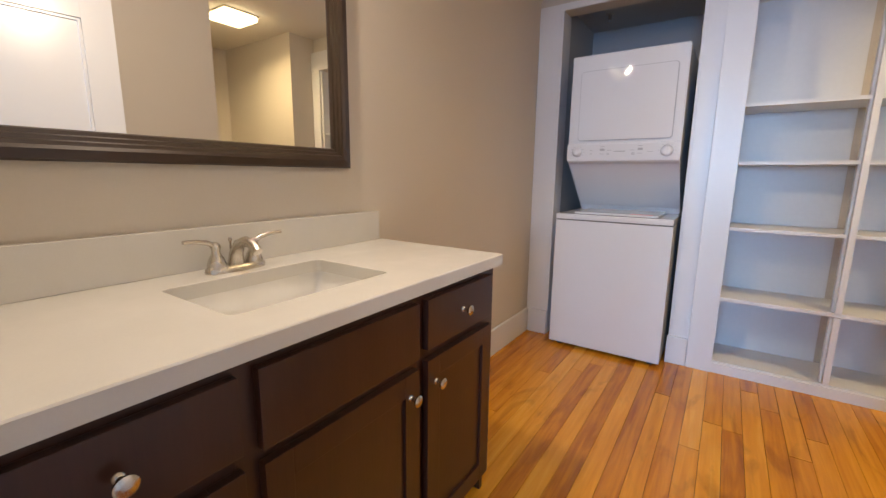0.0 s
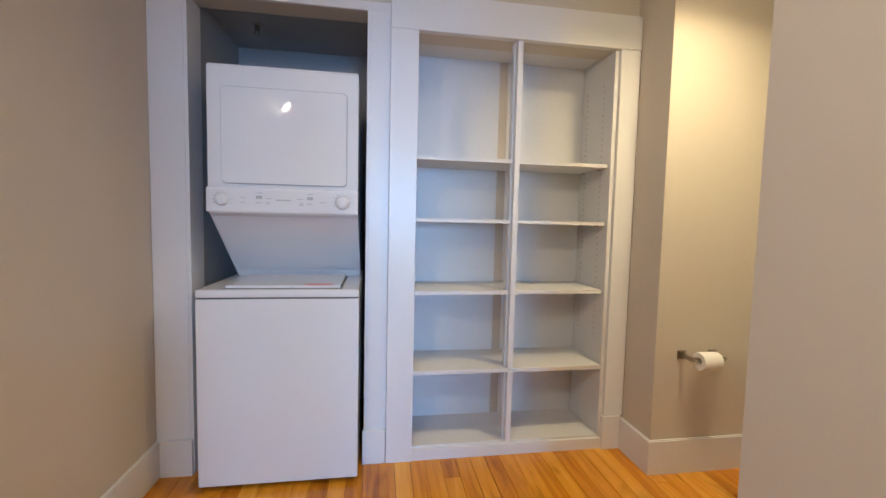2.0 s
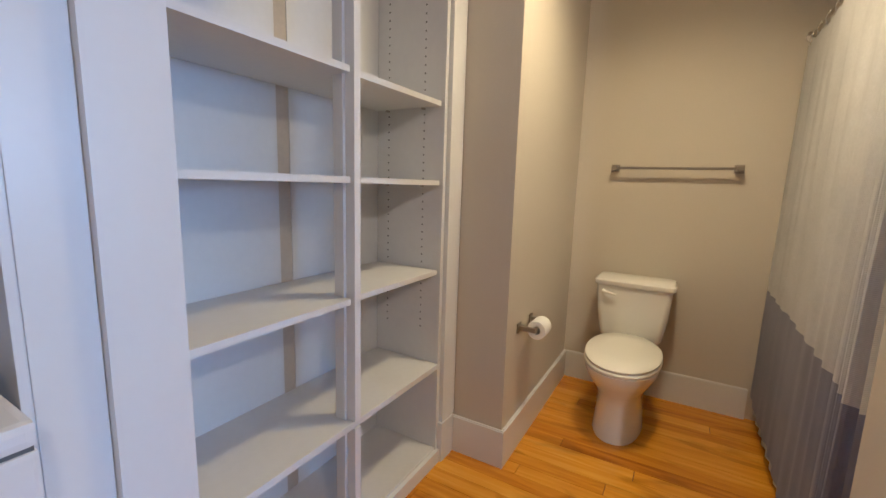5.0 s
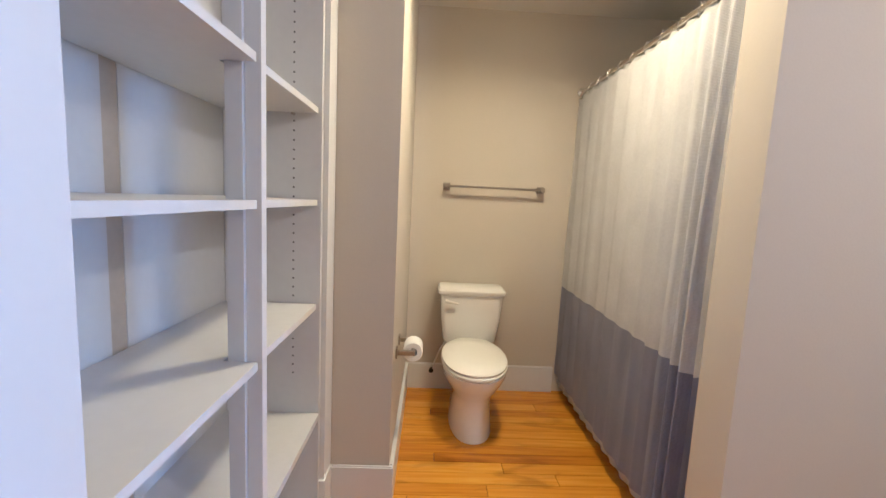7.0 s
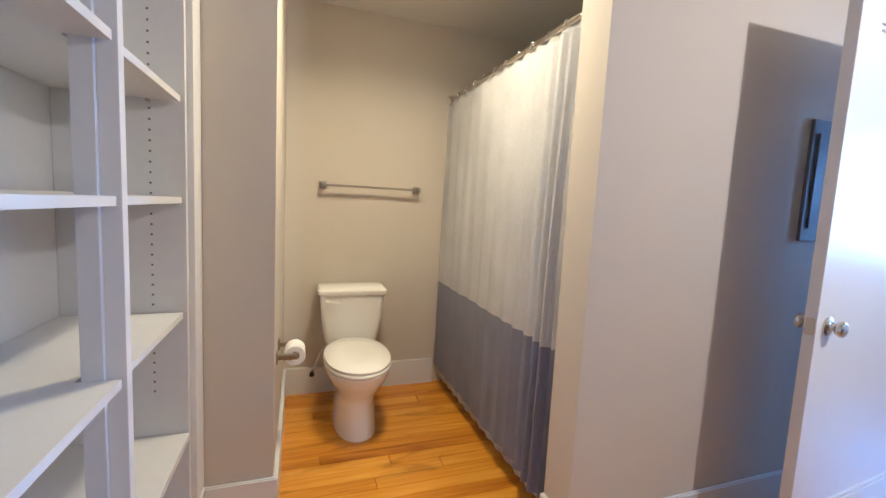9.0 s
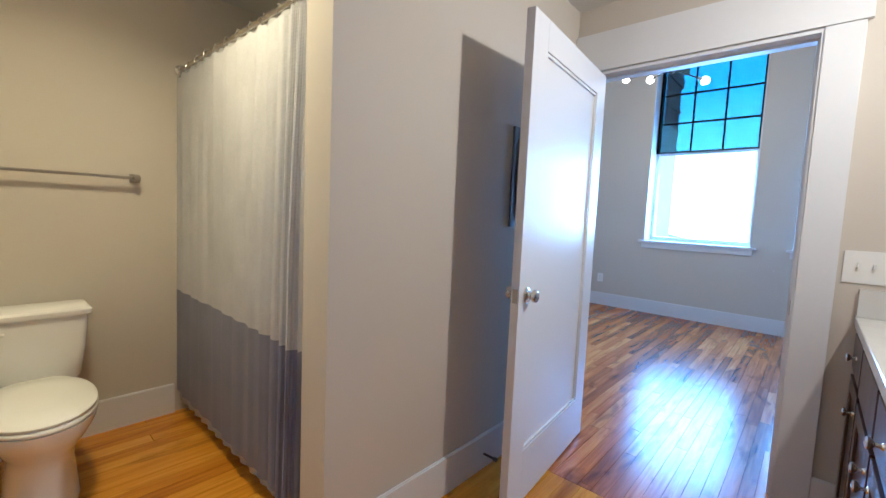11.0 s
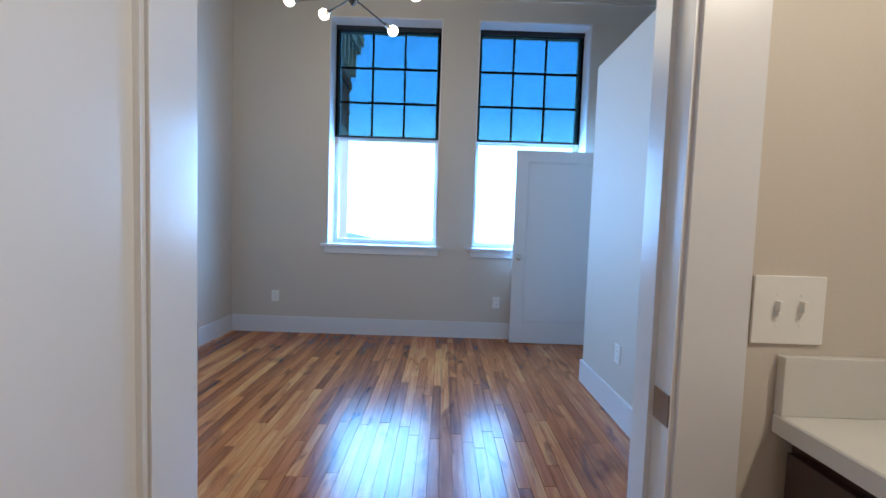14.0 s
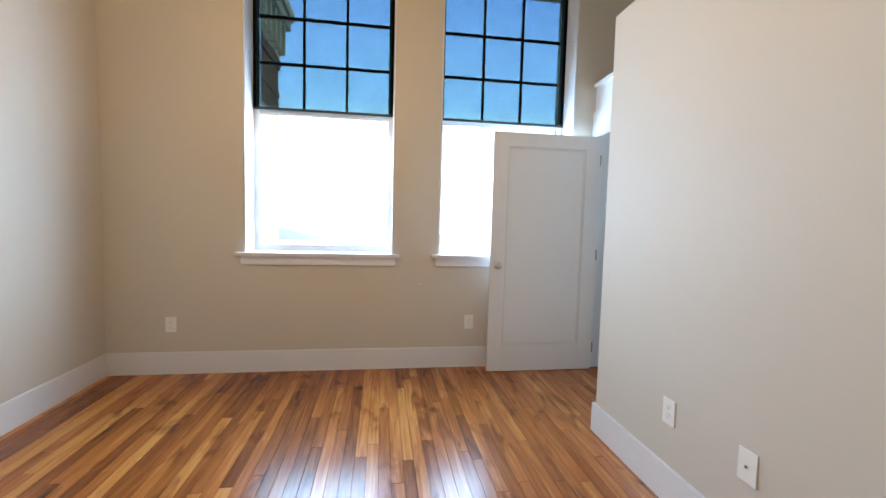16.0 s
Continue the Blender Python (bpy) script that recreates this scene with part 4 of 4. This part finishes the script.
def toilet():
    t = thing("toilet", 2.735, 2.664, 0, "white porcelain two-piece toilet with its lid closed", "toilet")
    # local: -x is the front
    bm = bmesh.new()
    sec = [(-0.355, 0.27, 0.122, 0.0), (-0.355, 0.27, 0.120, 0.02), (-0.350, 0.255, 0.114, 0.10), (-0.345, 0.250, 0.110, 0.18), (-0.36, 0.265, 0.122, 0.24), (-0.385, 0.295, 0.155, 0.30), (-0.405, 0.315, 0.178, 0.355), (-0.41, 0.318, 0.182, 0.385)]
    loft(bm, [oval(cx, 0, rx, ry, z, 40, 2.3, rx) for cx, rx, ry, z in sec])
    part("bowl", bm, M_PORC, t, smooth=60)
    part("rear_deck", boxes((-0.24, -0.02, -0.105, 0.105, 0.20, 0.385), bevel=0.02), M_PORC, t)
    part("seat", loft(bmesh.new(), [oval(-0.43, 0, 0.275, 0.178, z, 40, 2.15, 0.295) if i in (0, 3) else oval(-0.43, 0, 0.280, 0.183, z, 40, 2.15, 0.300) for i, z in enumerate((0.387, 0.391, 0.401, 0.405))]), M_SEAT, t, smooth=60)
    part("lid", loft(bmesh.new(), [oval(-0.43, 0, 0.270, 0.176, 0.407, 40, 2.15, 0.290), oval(-0.43, 0, 0.276, 0.181, 0.412, 40, 2.15, 0.296), oval(-0.43, 0, 0.276, 0.181, 0.420, 40, 2.15, 0.296), oval(-0.43, 0, 0.262, 0.168, 0.428, 40, 2.15, 0.282), oval(-0.43, 0, 0.15, 0.09, 0.432, 40, 2.15, 0.16)]), M_SEAT, t, smooth=50)
    for y in (-0.07, 0.07):
        part("seat_hinge", boxes((-0.175, -0.145, y - 0.018, y + 0.018, 0.386, 0.420), bevel=0.005), M_SEAT, t)
    def rr(x0, x1, w, z, r=0.03):
        pts = []
        for qx, qy, a0 in ((x1 - r, w - r, 0), (x0 + r, w - r, 90), (x0 + r, -w + r, 180), (x1 - r, -w + r, 270)):
            pts += [(qx + r * math.cos(radians(a0 + k * 22.5)), qy + r * math.sin(radians(a0 + k * 22.5)), z) for k in range(5)]
        return pts
    part("tank", loft(bmesh.new(), [rr(-0.165, 0.0, 0.150, 0.388), rr(-0.178, 0.005, 0.165, 0.41), rr(-0.19, 0.01, 0.185, 0.55), rr(-0.195, 0.012, 0.196, 0.70)]), M_PORC, t, smooth=40)
    part("tank_lid", loft(bmesh.new(), [rr(-0.203, 0.018, 0.204, 0.702), rr(-0.208, 0.02, 0.209, 0.708), rr(-0.208, 0.02, 0.209, 0.728), rr(-0.198, 0.014, 0.200, 0.738)]), M_PORC, t, smooth=40)
    part("flush_lever", tube(bmesh.new(), [(-0.19, 0.155, 0.665), (-0.214, 0.155, 0.665), (-0.218, 0.130, 0.662), (-0.218, 0.085, 0.655)], [0.010, 0.010, 0.008, 0.007], 12), M_SEAT, t, "white flush lever", smooth=50)
    part("supply_hose", tube(bmesh.new(), [(0.03, 0.23, 0.16), (-0.02, 0.23, 0.16), (-0.05, 0.22, 0.19), (-0.05, 0.18, 0.30), (-0.06, 0.13, 0.39)], 0.006, 10), M_CHROME, t, "braided supply hose")
    part("shutoff_valve", tube(bmesh.new(), [(-0.03, 0.23, 0.16), (-0.06, 0.23, 0.16)], [0.012, 0.016], 12), M_BLACK, t)


toilet()


def bathtub():
    t = thing("bathtub", 2.04, 1.575, 0, "white alcove bathtub behind the shower curtain", "bathtub")
    def rr(hx, hy, z, r):
        pts = []
        for qx, qy, a0 in ((hx - r, hy - r, 0), (-hx + r, hy - r, 90), (-hx + r, -hy + r, 180), (hx - r, -hy + r, 270)):
            pts += [(qx + r * math.cos(radians(a0 + k * 22.5)), qy + r * math.sin(radians(a0 + k * 22.5)), z) for k in range(5)]
        return pts
    part("tub_shell", loft(bmesh.new(), [rr(0.73, 0.395, 0, 0.01), rr(0.73, 0.395, 0.41, 0.01), rr(0.725, 0.39, 0.42, 0.015), rr(0.68, 0.32, 0.42, 0.10), rr(0.62, 0.27, 0.12, 0.12), rr(0.55, 0.2, 0.10, 0.12)], True, True), M_PORC, t, smooth=40)


bathtub()


def shower_curtain():
    """Pleated cloth: many soft folds along x, deeper towards the gathered end."""
    x0, x1, yc, zt, zb, zm = 1.325, 2.768, 2.028, 1.958, 0.132, 0.740
    t = thing("shower_curtain", 2.04, yc, zb, "white waffle shower curtain with a slate blue band at its foot", "shower curtain")
    n = 420
    def fold(s, z):
        x = x0 + (x1 - x0) * s
        k = (zt - z) / (zt - zb)
        amp = (0.0045 + 0.026 * (1 - s) ** 7) * (0.5 + 0.5 * min(1, k * 2))
        ph = 2 * math.pi * (9 * s - 2.6 * (1 - s) ** 6) + 0.5 * math.sin(7 * s + 1.5 * k)
        y = amp * math.sin(ph) + 0.2 * amp * math.sin(2.3 * ph + 1.1) + 0.02 * (1 - s) * math.sin(2.0 * s + 1.3 * k)
        y += 0.012 * noise.noise((s * 6, k * 1.5, 3.0))
        if s > 0.985:
            y *= 0.6
        sag = 0.018 * abs(math.sin(math.pi * 12 * s)) if z > zt - 0.02 else 0.0
        return x - 2.04, y + 0.02 * k, z - zb - sag
    def sheet(za, zb_, rows):
        bm = bmesh.new()
        g = [[bm.verts.new(fold(i / n, za + (zb_ - za) * j / rows)) for i in range(n + 1)] for j in range(rows + 1)]
        for a, b in zip(g, g[1:]):
            for i in range(n):
                bm.faces.new((a[i], a[i + 1], b[i + 1], b[i]))
        bmesh.ops.solidify(bm, geom=bm.faces[:], thickness=0.0025)
        return bm
    part("upper_cloth", sheet(zt, zm, 12), M_CURTAIN, t, "white waffle weave", smooth=80)
    part("lower_band", sheet(zm - 0.0005, zb, 6), M_BAND, t, "slate blue band", smooth=80)
    bm = bmesh.new()
    g = [[bm.verts.new((x0 + 0.01 + (x1 - x0 - 0.02) * i / 160 - 2.04, -0.018 + 0.006 * math.sin(i * 0.55) + 0.012 * j, z - zb)) for i in range(161)] for j, z in enumerate((1.98, 1.0, 0.075))]
    for a, b in zip(g, g[1:]):
        for i in range(160):
            bm.faces.new((a[i], a[i + 1], b[i + 1], b[i]))
    bmesh.ops.solidify(bm, geom=bm.faces[:], thickness=0.002)
    part("liner", bm, M_LINER, t, "plain white liner", smooth=80)
    r = thing("curtain_rod", 2.04, 2.012, 1.993, "chrome shower curtain rod with end flanges", "curtain rod")
    part("rod", tube(bmesh.new(), [(-0.733, 0, 0), (0.733, 0, 0)], 0.0125, 16), M_NICKEL, r, smooth=60)
    for s in (-1, 1):
        part("flange", tube(bmesh.new(), [(s * 0.734, 0, 0), (s * 0.723, 0, 0), (s * 0.710, 0, 0)], [0.03, 0.03, 0.016], 20), M_CHROME, r, smooth=40)
    ring0 = None
    for k in range(12):
        x = 1.35 + 1.39 * (k / 11) ** 1.05
        at = pose(x, 2.012, 1.985, 0, 0, 4 * math.sin(k * 2.1))
        if ring0 is None:
            ring0 = thing("curtain_ring", 0, 0, 0, "small chrome curtain hook with roller beads", "curtain ring", group="curtain rings")
            ring0.matrix_basis = at
            part("hook", tube(bmesh.new(), [(0, 0.020 * math.sin(a), 0.030 * math.cos(a) - 0.008) for a in [k2 * math.pi / 10 for k2 in range(21)]], 0.0018, 8, False), M_CHROME, ring0)
            for y in (-0.010, 0.0, 0.010):
                part("bead", loft(bmesh.new(), [oval(0, y, q, q, 0.021 + z, 10) for z, q in ((-0.005, 0.001), (-0.003, 0.004), (0, 0.005), (0.003, 0.004), (0.005, 0.001))]), M_CHROME, ring0, smooth=60)
        else:
            copy_thing(ring0, at)


shower_curtain()


def ceiling_light(x, y):
    t = thing("ceiling_light", x, y, BATH_TOP, "lit square flush ceiling lamp with a frosted cover", "ceiling lamp")
    part("base", boxes((-0.15, 0.15, -0.15, 0.15, -0.012, -0.001), bevel=0.003), M_NICKEL, t)
    d = part("diffuser", boxes((-0.14, 0.14, -0.14, 0.14, -0.050, -0.013), bevel=0.012), M_DIFFUSER, t, "glowing frosted cover")
    d.visible_shadow = False


ceiling_light(1.69, 2.54)
pn = thing("electric_panel", 1.152, 0.915, 1.445, "dark grey breaker panel cover on the wall behind the door", "electric panel")
part("cover", boxes((-0.014, -0.001, -0.13, 0.13, -0.245, 0.245), bevel=0.003), M_PANELGREY, pn)
part("hatch", boxes((-0.020, -0.0145, -0.095, 0.095, -0.19, 0.19), bevel=0.002), M_PANELGREY, pn)
ds = thing("door_stop", 1.134, 1.17, 0.075, "dark sprung door stop on the baseboard", "door stop")
part("spring", tube(bmesh.new(), [(0, 0, 0), (-0.062, 0, 0)], 0.006, 12), M_BLACK, ds)
part("rubber_tip", tube(bmesh.new(), [(-0.06, 0, 0), (-0.076, 0, 0)], 0.010, 12), M_RUBBER, ds)

# ---- the tall room ----


def roller_shade(x0, x1):
    t = thing("roller_shade", (x0 + x1) / 2, RY - 0.215, HEAD_Z - 0.01, "dark solar-screen roller shade drawn half down", "window shade", group="roller shades")
    W = (x1 - x0) / 2 - 0.018
    drop = HEAD_Z - 0.01 - 2.225
    part("screen", boxes((-W, W, 0.0, 0.0012, -drop, 0.0)), M_SCREEN, t, "see-through dark screen cloth")
    part("head_rail", boxes((-W, W, -0.03, 0.03, -0.045, 0.005), bevel=0.006), M_BLACK, t)
    part("hem_bar", tube(bmesh.new(), [(-W, 0.0, -drop), (W, 0.0, -drop)], 0.011, 12), M_BLACK, t)
    for s in (-1, 1):
        part("side_channel", boxes((s * W - 0.018, s * W + 0.018, -0.016, -0.002, -drop, -0.04)), M_BLACK, t, "dark light-gap strip")


for x0, x1 in WIN:
    roller_shade(x0, x1)


def chandelier():
    hub = Vector((1.145, -1.56, 2.69))
    t = thing("chandelier", *hub, "black branching chandelier with lit round globe bulbs", "chandelier")
    part("hub", loft(bmesh.new(), [oval(0, 0, r, r, z, 8) for z, r in ((-0.05, 0.008), (-0.02, 0.034), (0.02, 0.034), (0.05, 0.012))]), M_BLACK, t)
    part("stem", tube(bmesh.new(), [(0, 0, 0.04), (0, 0, ROOM_TOP - hub.z - 0.002)], 0.008, 12), M_BLACK, t)
    part("canopy", tube(bmesh.new(), [(0, 0, ROOM_TOP - hub.z - 0.03), (0, 0, ROOM_TOP - hub.z - 0.0005)], 0.06, 24), M_BLACK, t)
    for tip in ((0.42, -0.03, -0.015), (-0.40, -0.045, 0.05), (0.255, -0.24, 0.005), (-0.17, 0.26, 0.03), (-0.228, -0.26, -0.082), (0.19, 0.24, 0.11)):
        v = Vector(tip)
        d = v.normalized()
        arm = part("arm", tube(bmesh.new(), [d * 0.02, v - d * 0.05], 0.0055, 10), M_BLACK, t)
        part("socket", tube(bmesh.new(), [v - d * 0.075, v - d * 0.03], 0.014, 14), M_BRONZE, arm, "brass bulb socket")
        bm = bmesh.new()
        bmesh.ops.create_icosphere(bm, subdivisions=3, radius=0.036, matrix=Matrix.Translation(v))
        b = part("bulb", bm, M_BULB, arm, "glowing globe bulb", smooth=80)
        b.visible_shadow = False
        pl = new("chandelier_lamp", bpy.data.lights.new("chandelier_lamp", "POINT"))
        pl.data.energy, pl.data.color, pl.data.shadow_soft_size = CHANDELIER_W, (1.0, 0.78, 0.50), 0.03
        pl.location = hub + v


CHANDELIER_W = 10.0
chandelier()
single("wall_peg", tube(bmesh.new(), [(0.34, RY + 0.002, 0.75), (0.34, RY + 0.02, 0.75)], 0.006, 10), M_PLASTIC, "small white peg on the wall between the windows", "peg")


# ---- outside ----
bd = new("backdrop", mesh_of("backdrop", boxes((-260, 260, -160.5, -160, -30, 220)), M_SKYGLOW))
tagged(bd, "bright clear sky, white haze low down", "sky", kind="structure")
tagged(new("ground", mesh_of("ground", boxes((-900, 900, -1800, 900, -4.3, -4.0)), M_GROUND)), "pale paved ground far below the windows", "ground", kind="structure")


def distant_hill():
    """A low wooded slope that falls away towards the west, far beyond the street."""
    bm = bmesh.new()
    rnd = random.Random(4)
    n, ridge = 60, []
    for i in range(n + 1):
        x = 14 + 86 * i / n
        k = min(1.0, max(0.0, (x - 15) / 22))
        ridge.append((x, -4.0 + 4.6 * k + 0.12 * (x - 37) * (x > 37) + rnd.uniform(0, 0.35) * k))
    rows = [[bm.verts.new((x, -104 - 10 * j, z if j == 1 else -4.05)) for x, z in ridge] for j in (0, 1, 2)]
    for a, b in zip(rows, rows[1:]):
        for i in range(n):
            bm.faces.new((a[i], a[i + 1], b[i + 1], b[i]))
    single("distant_hill", bm, M_HILL, "wooded slope in the far distance, haze painted into its blue-green colour", "hill", smooth=60)


distant_hill()


def neighbour():
    t = thing("brick_building", 4.49, -16.0, -4.0, "red brick building wing with a pale stone cornice", "building")
    part("wall", boxes((0.0, 7.0, 0.0, 11.0, 8.95, 10.6)), M_BRICK, t)
    # same brick wall below, painted pale so that it burns out to white
    part("lower_wall", boxes((0.0, 7.0, 0.0, 11.0, 0, 8.95)), M_BRICK_GLARE, t, "lower storeys in a pale colour that stands for glaring brick")
    part("brick_band", boxes((-0.07, 7.0, -0.07, 11.0, 10.6, 10.95), (-0.04, 7.0, -0.04, 11.0, 9.6, 9.75)), M_BRICK, t)
    part("frieze", boxes((-0.03, 7.0, -0.03, 11.0, 10.95, 12.15)), M_STONE, t, "pale stone frieze")
    for k in range(14):
        part("bracket", boxes((-0.26, -0.03, 0.05 + k * 0.62, 0.22 + k * 0.62, 11.1, 12.15)), M_STONE, t)
    part("cornice", boxes((-0.36, 7.0, -0.36, 11.0, 12.15, 12.5), (-0.46, 7.0, -0.46, 11.0, 12.5, 12.85)), M_STONE, t, "deep pale cornice")


neighbour()

# ---- floor boards ----


def board_floor(name, label, x0, x1, y0, y1, width, mat, lo, hi, seed, inner=None, reach=None):
    """Boards along y, each with eased edges, over a dark subfloor; between reach[0] and reach[1] they run on to reach[2]."""
    rnd = random.Random(seed)
    fl = structure(name, boxes((x0, x1, y0, y1, -0.12, -0.006), *([(reach[0], reach[1], y1, reach[2], -0.12, -0.006)] if reach else [])), M_UNDER, label, "floor")
    rest = bmesh.new()
    x = x0
    while x < x1 - 0.01:
        w = min(width * rnd.choice((1.0, 1.0, 1.0, 0.92)), x1 - x)
        y = y0 - rnd.uniform(0, lo)
        end = reach[2] if reach and reach[0] < x < reach[1] - w else y1
        while y < end:
            L = rnd.uniform(lo, hi)
            a, b = max(y, y0) + 0.0006, min(y + L, end) - 0.0006
            y += L
            if b - a < 0.03:
                continue
            hw, hl, e = w / 2 - rnd.choice((0.0002, 0.0003, 0.0004, 0.0012)), (b - a) / 2 - 0.0004, 0.0006
            dz = rnd.uniform(-0.0004, 0.0003)
            top, low = [(-hw + e, -hl + e, dz), (hw - e, -hl + e, dz), (hw - e, hl - e, dz), (-hw + e, hl - e, dz)], [(-hw, -hl, -0.006), (hw, -hl, -0.006), (hw, hl, -0.006), (-hw, hl, -0.006)]
            faces = [(0, 1, 2, 3), (4, 5, 1, 0), (5, 6, 2, 1), (6, 7, 3, 2), (7, 4, 0, 3)]
            cx, cy = x + w / 2, (a + b) / 2
            if inner is None or (inner[0] < cx < inner[1] and inner[2] < cy < inner[3]):
                me = bpy.data.meshes.new("board")
                me.from_pydata(top + low, [], faces)
                me.materials.append(mat)
                ob = new("board", me)
                ob.location = (cx, cy, 0)
                ob.parent = fl
            else:
                vs = [rest.verts.new((p[0] + cx, p[1] + cy, p[2])) for p in top + low]
                for q in faces:
                    rest.faces.new([vs[i] for i in q])
        x += w
    if len(rest.verts):
        ob = new("outlying_boards", mesh_of("outlying_boards", rest, mat))
        ob.parent = fl
        tagged(ob, kind="stuff")
    else:
        rest.free()


# one floor throughout; the tone changes at y 0.95 to imitate the differing light
board_floor("floor_bath", "glossy fir floorboards, lamplight put into their orange tone", XW - 0.12, XE + 0.12, 0.95, 4.24, 0.079, M_FLOOR_BATH, 1.1, 3.2, 5, (-0.75, 2.8, 0.3, 3.5))
board_floor("floor_room", "varnished fir floorboards with dark streaks, daylight put into their brown tone", -5.32, RX + 0.15, RY - 0.32, 0.335, 0.064, M_FLOOR_BED, 0.5, 1.9, 9, (-0.75, 2.87, -3.4, 0.96), (XW - 0.12, XE + 0.12, 0.95))
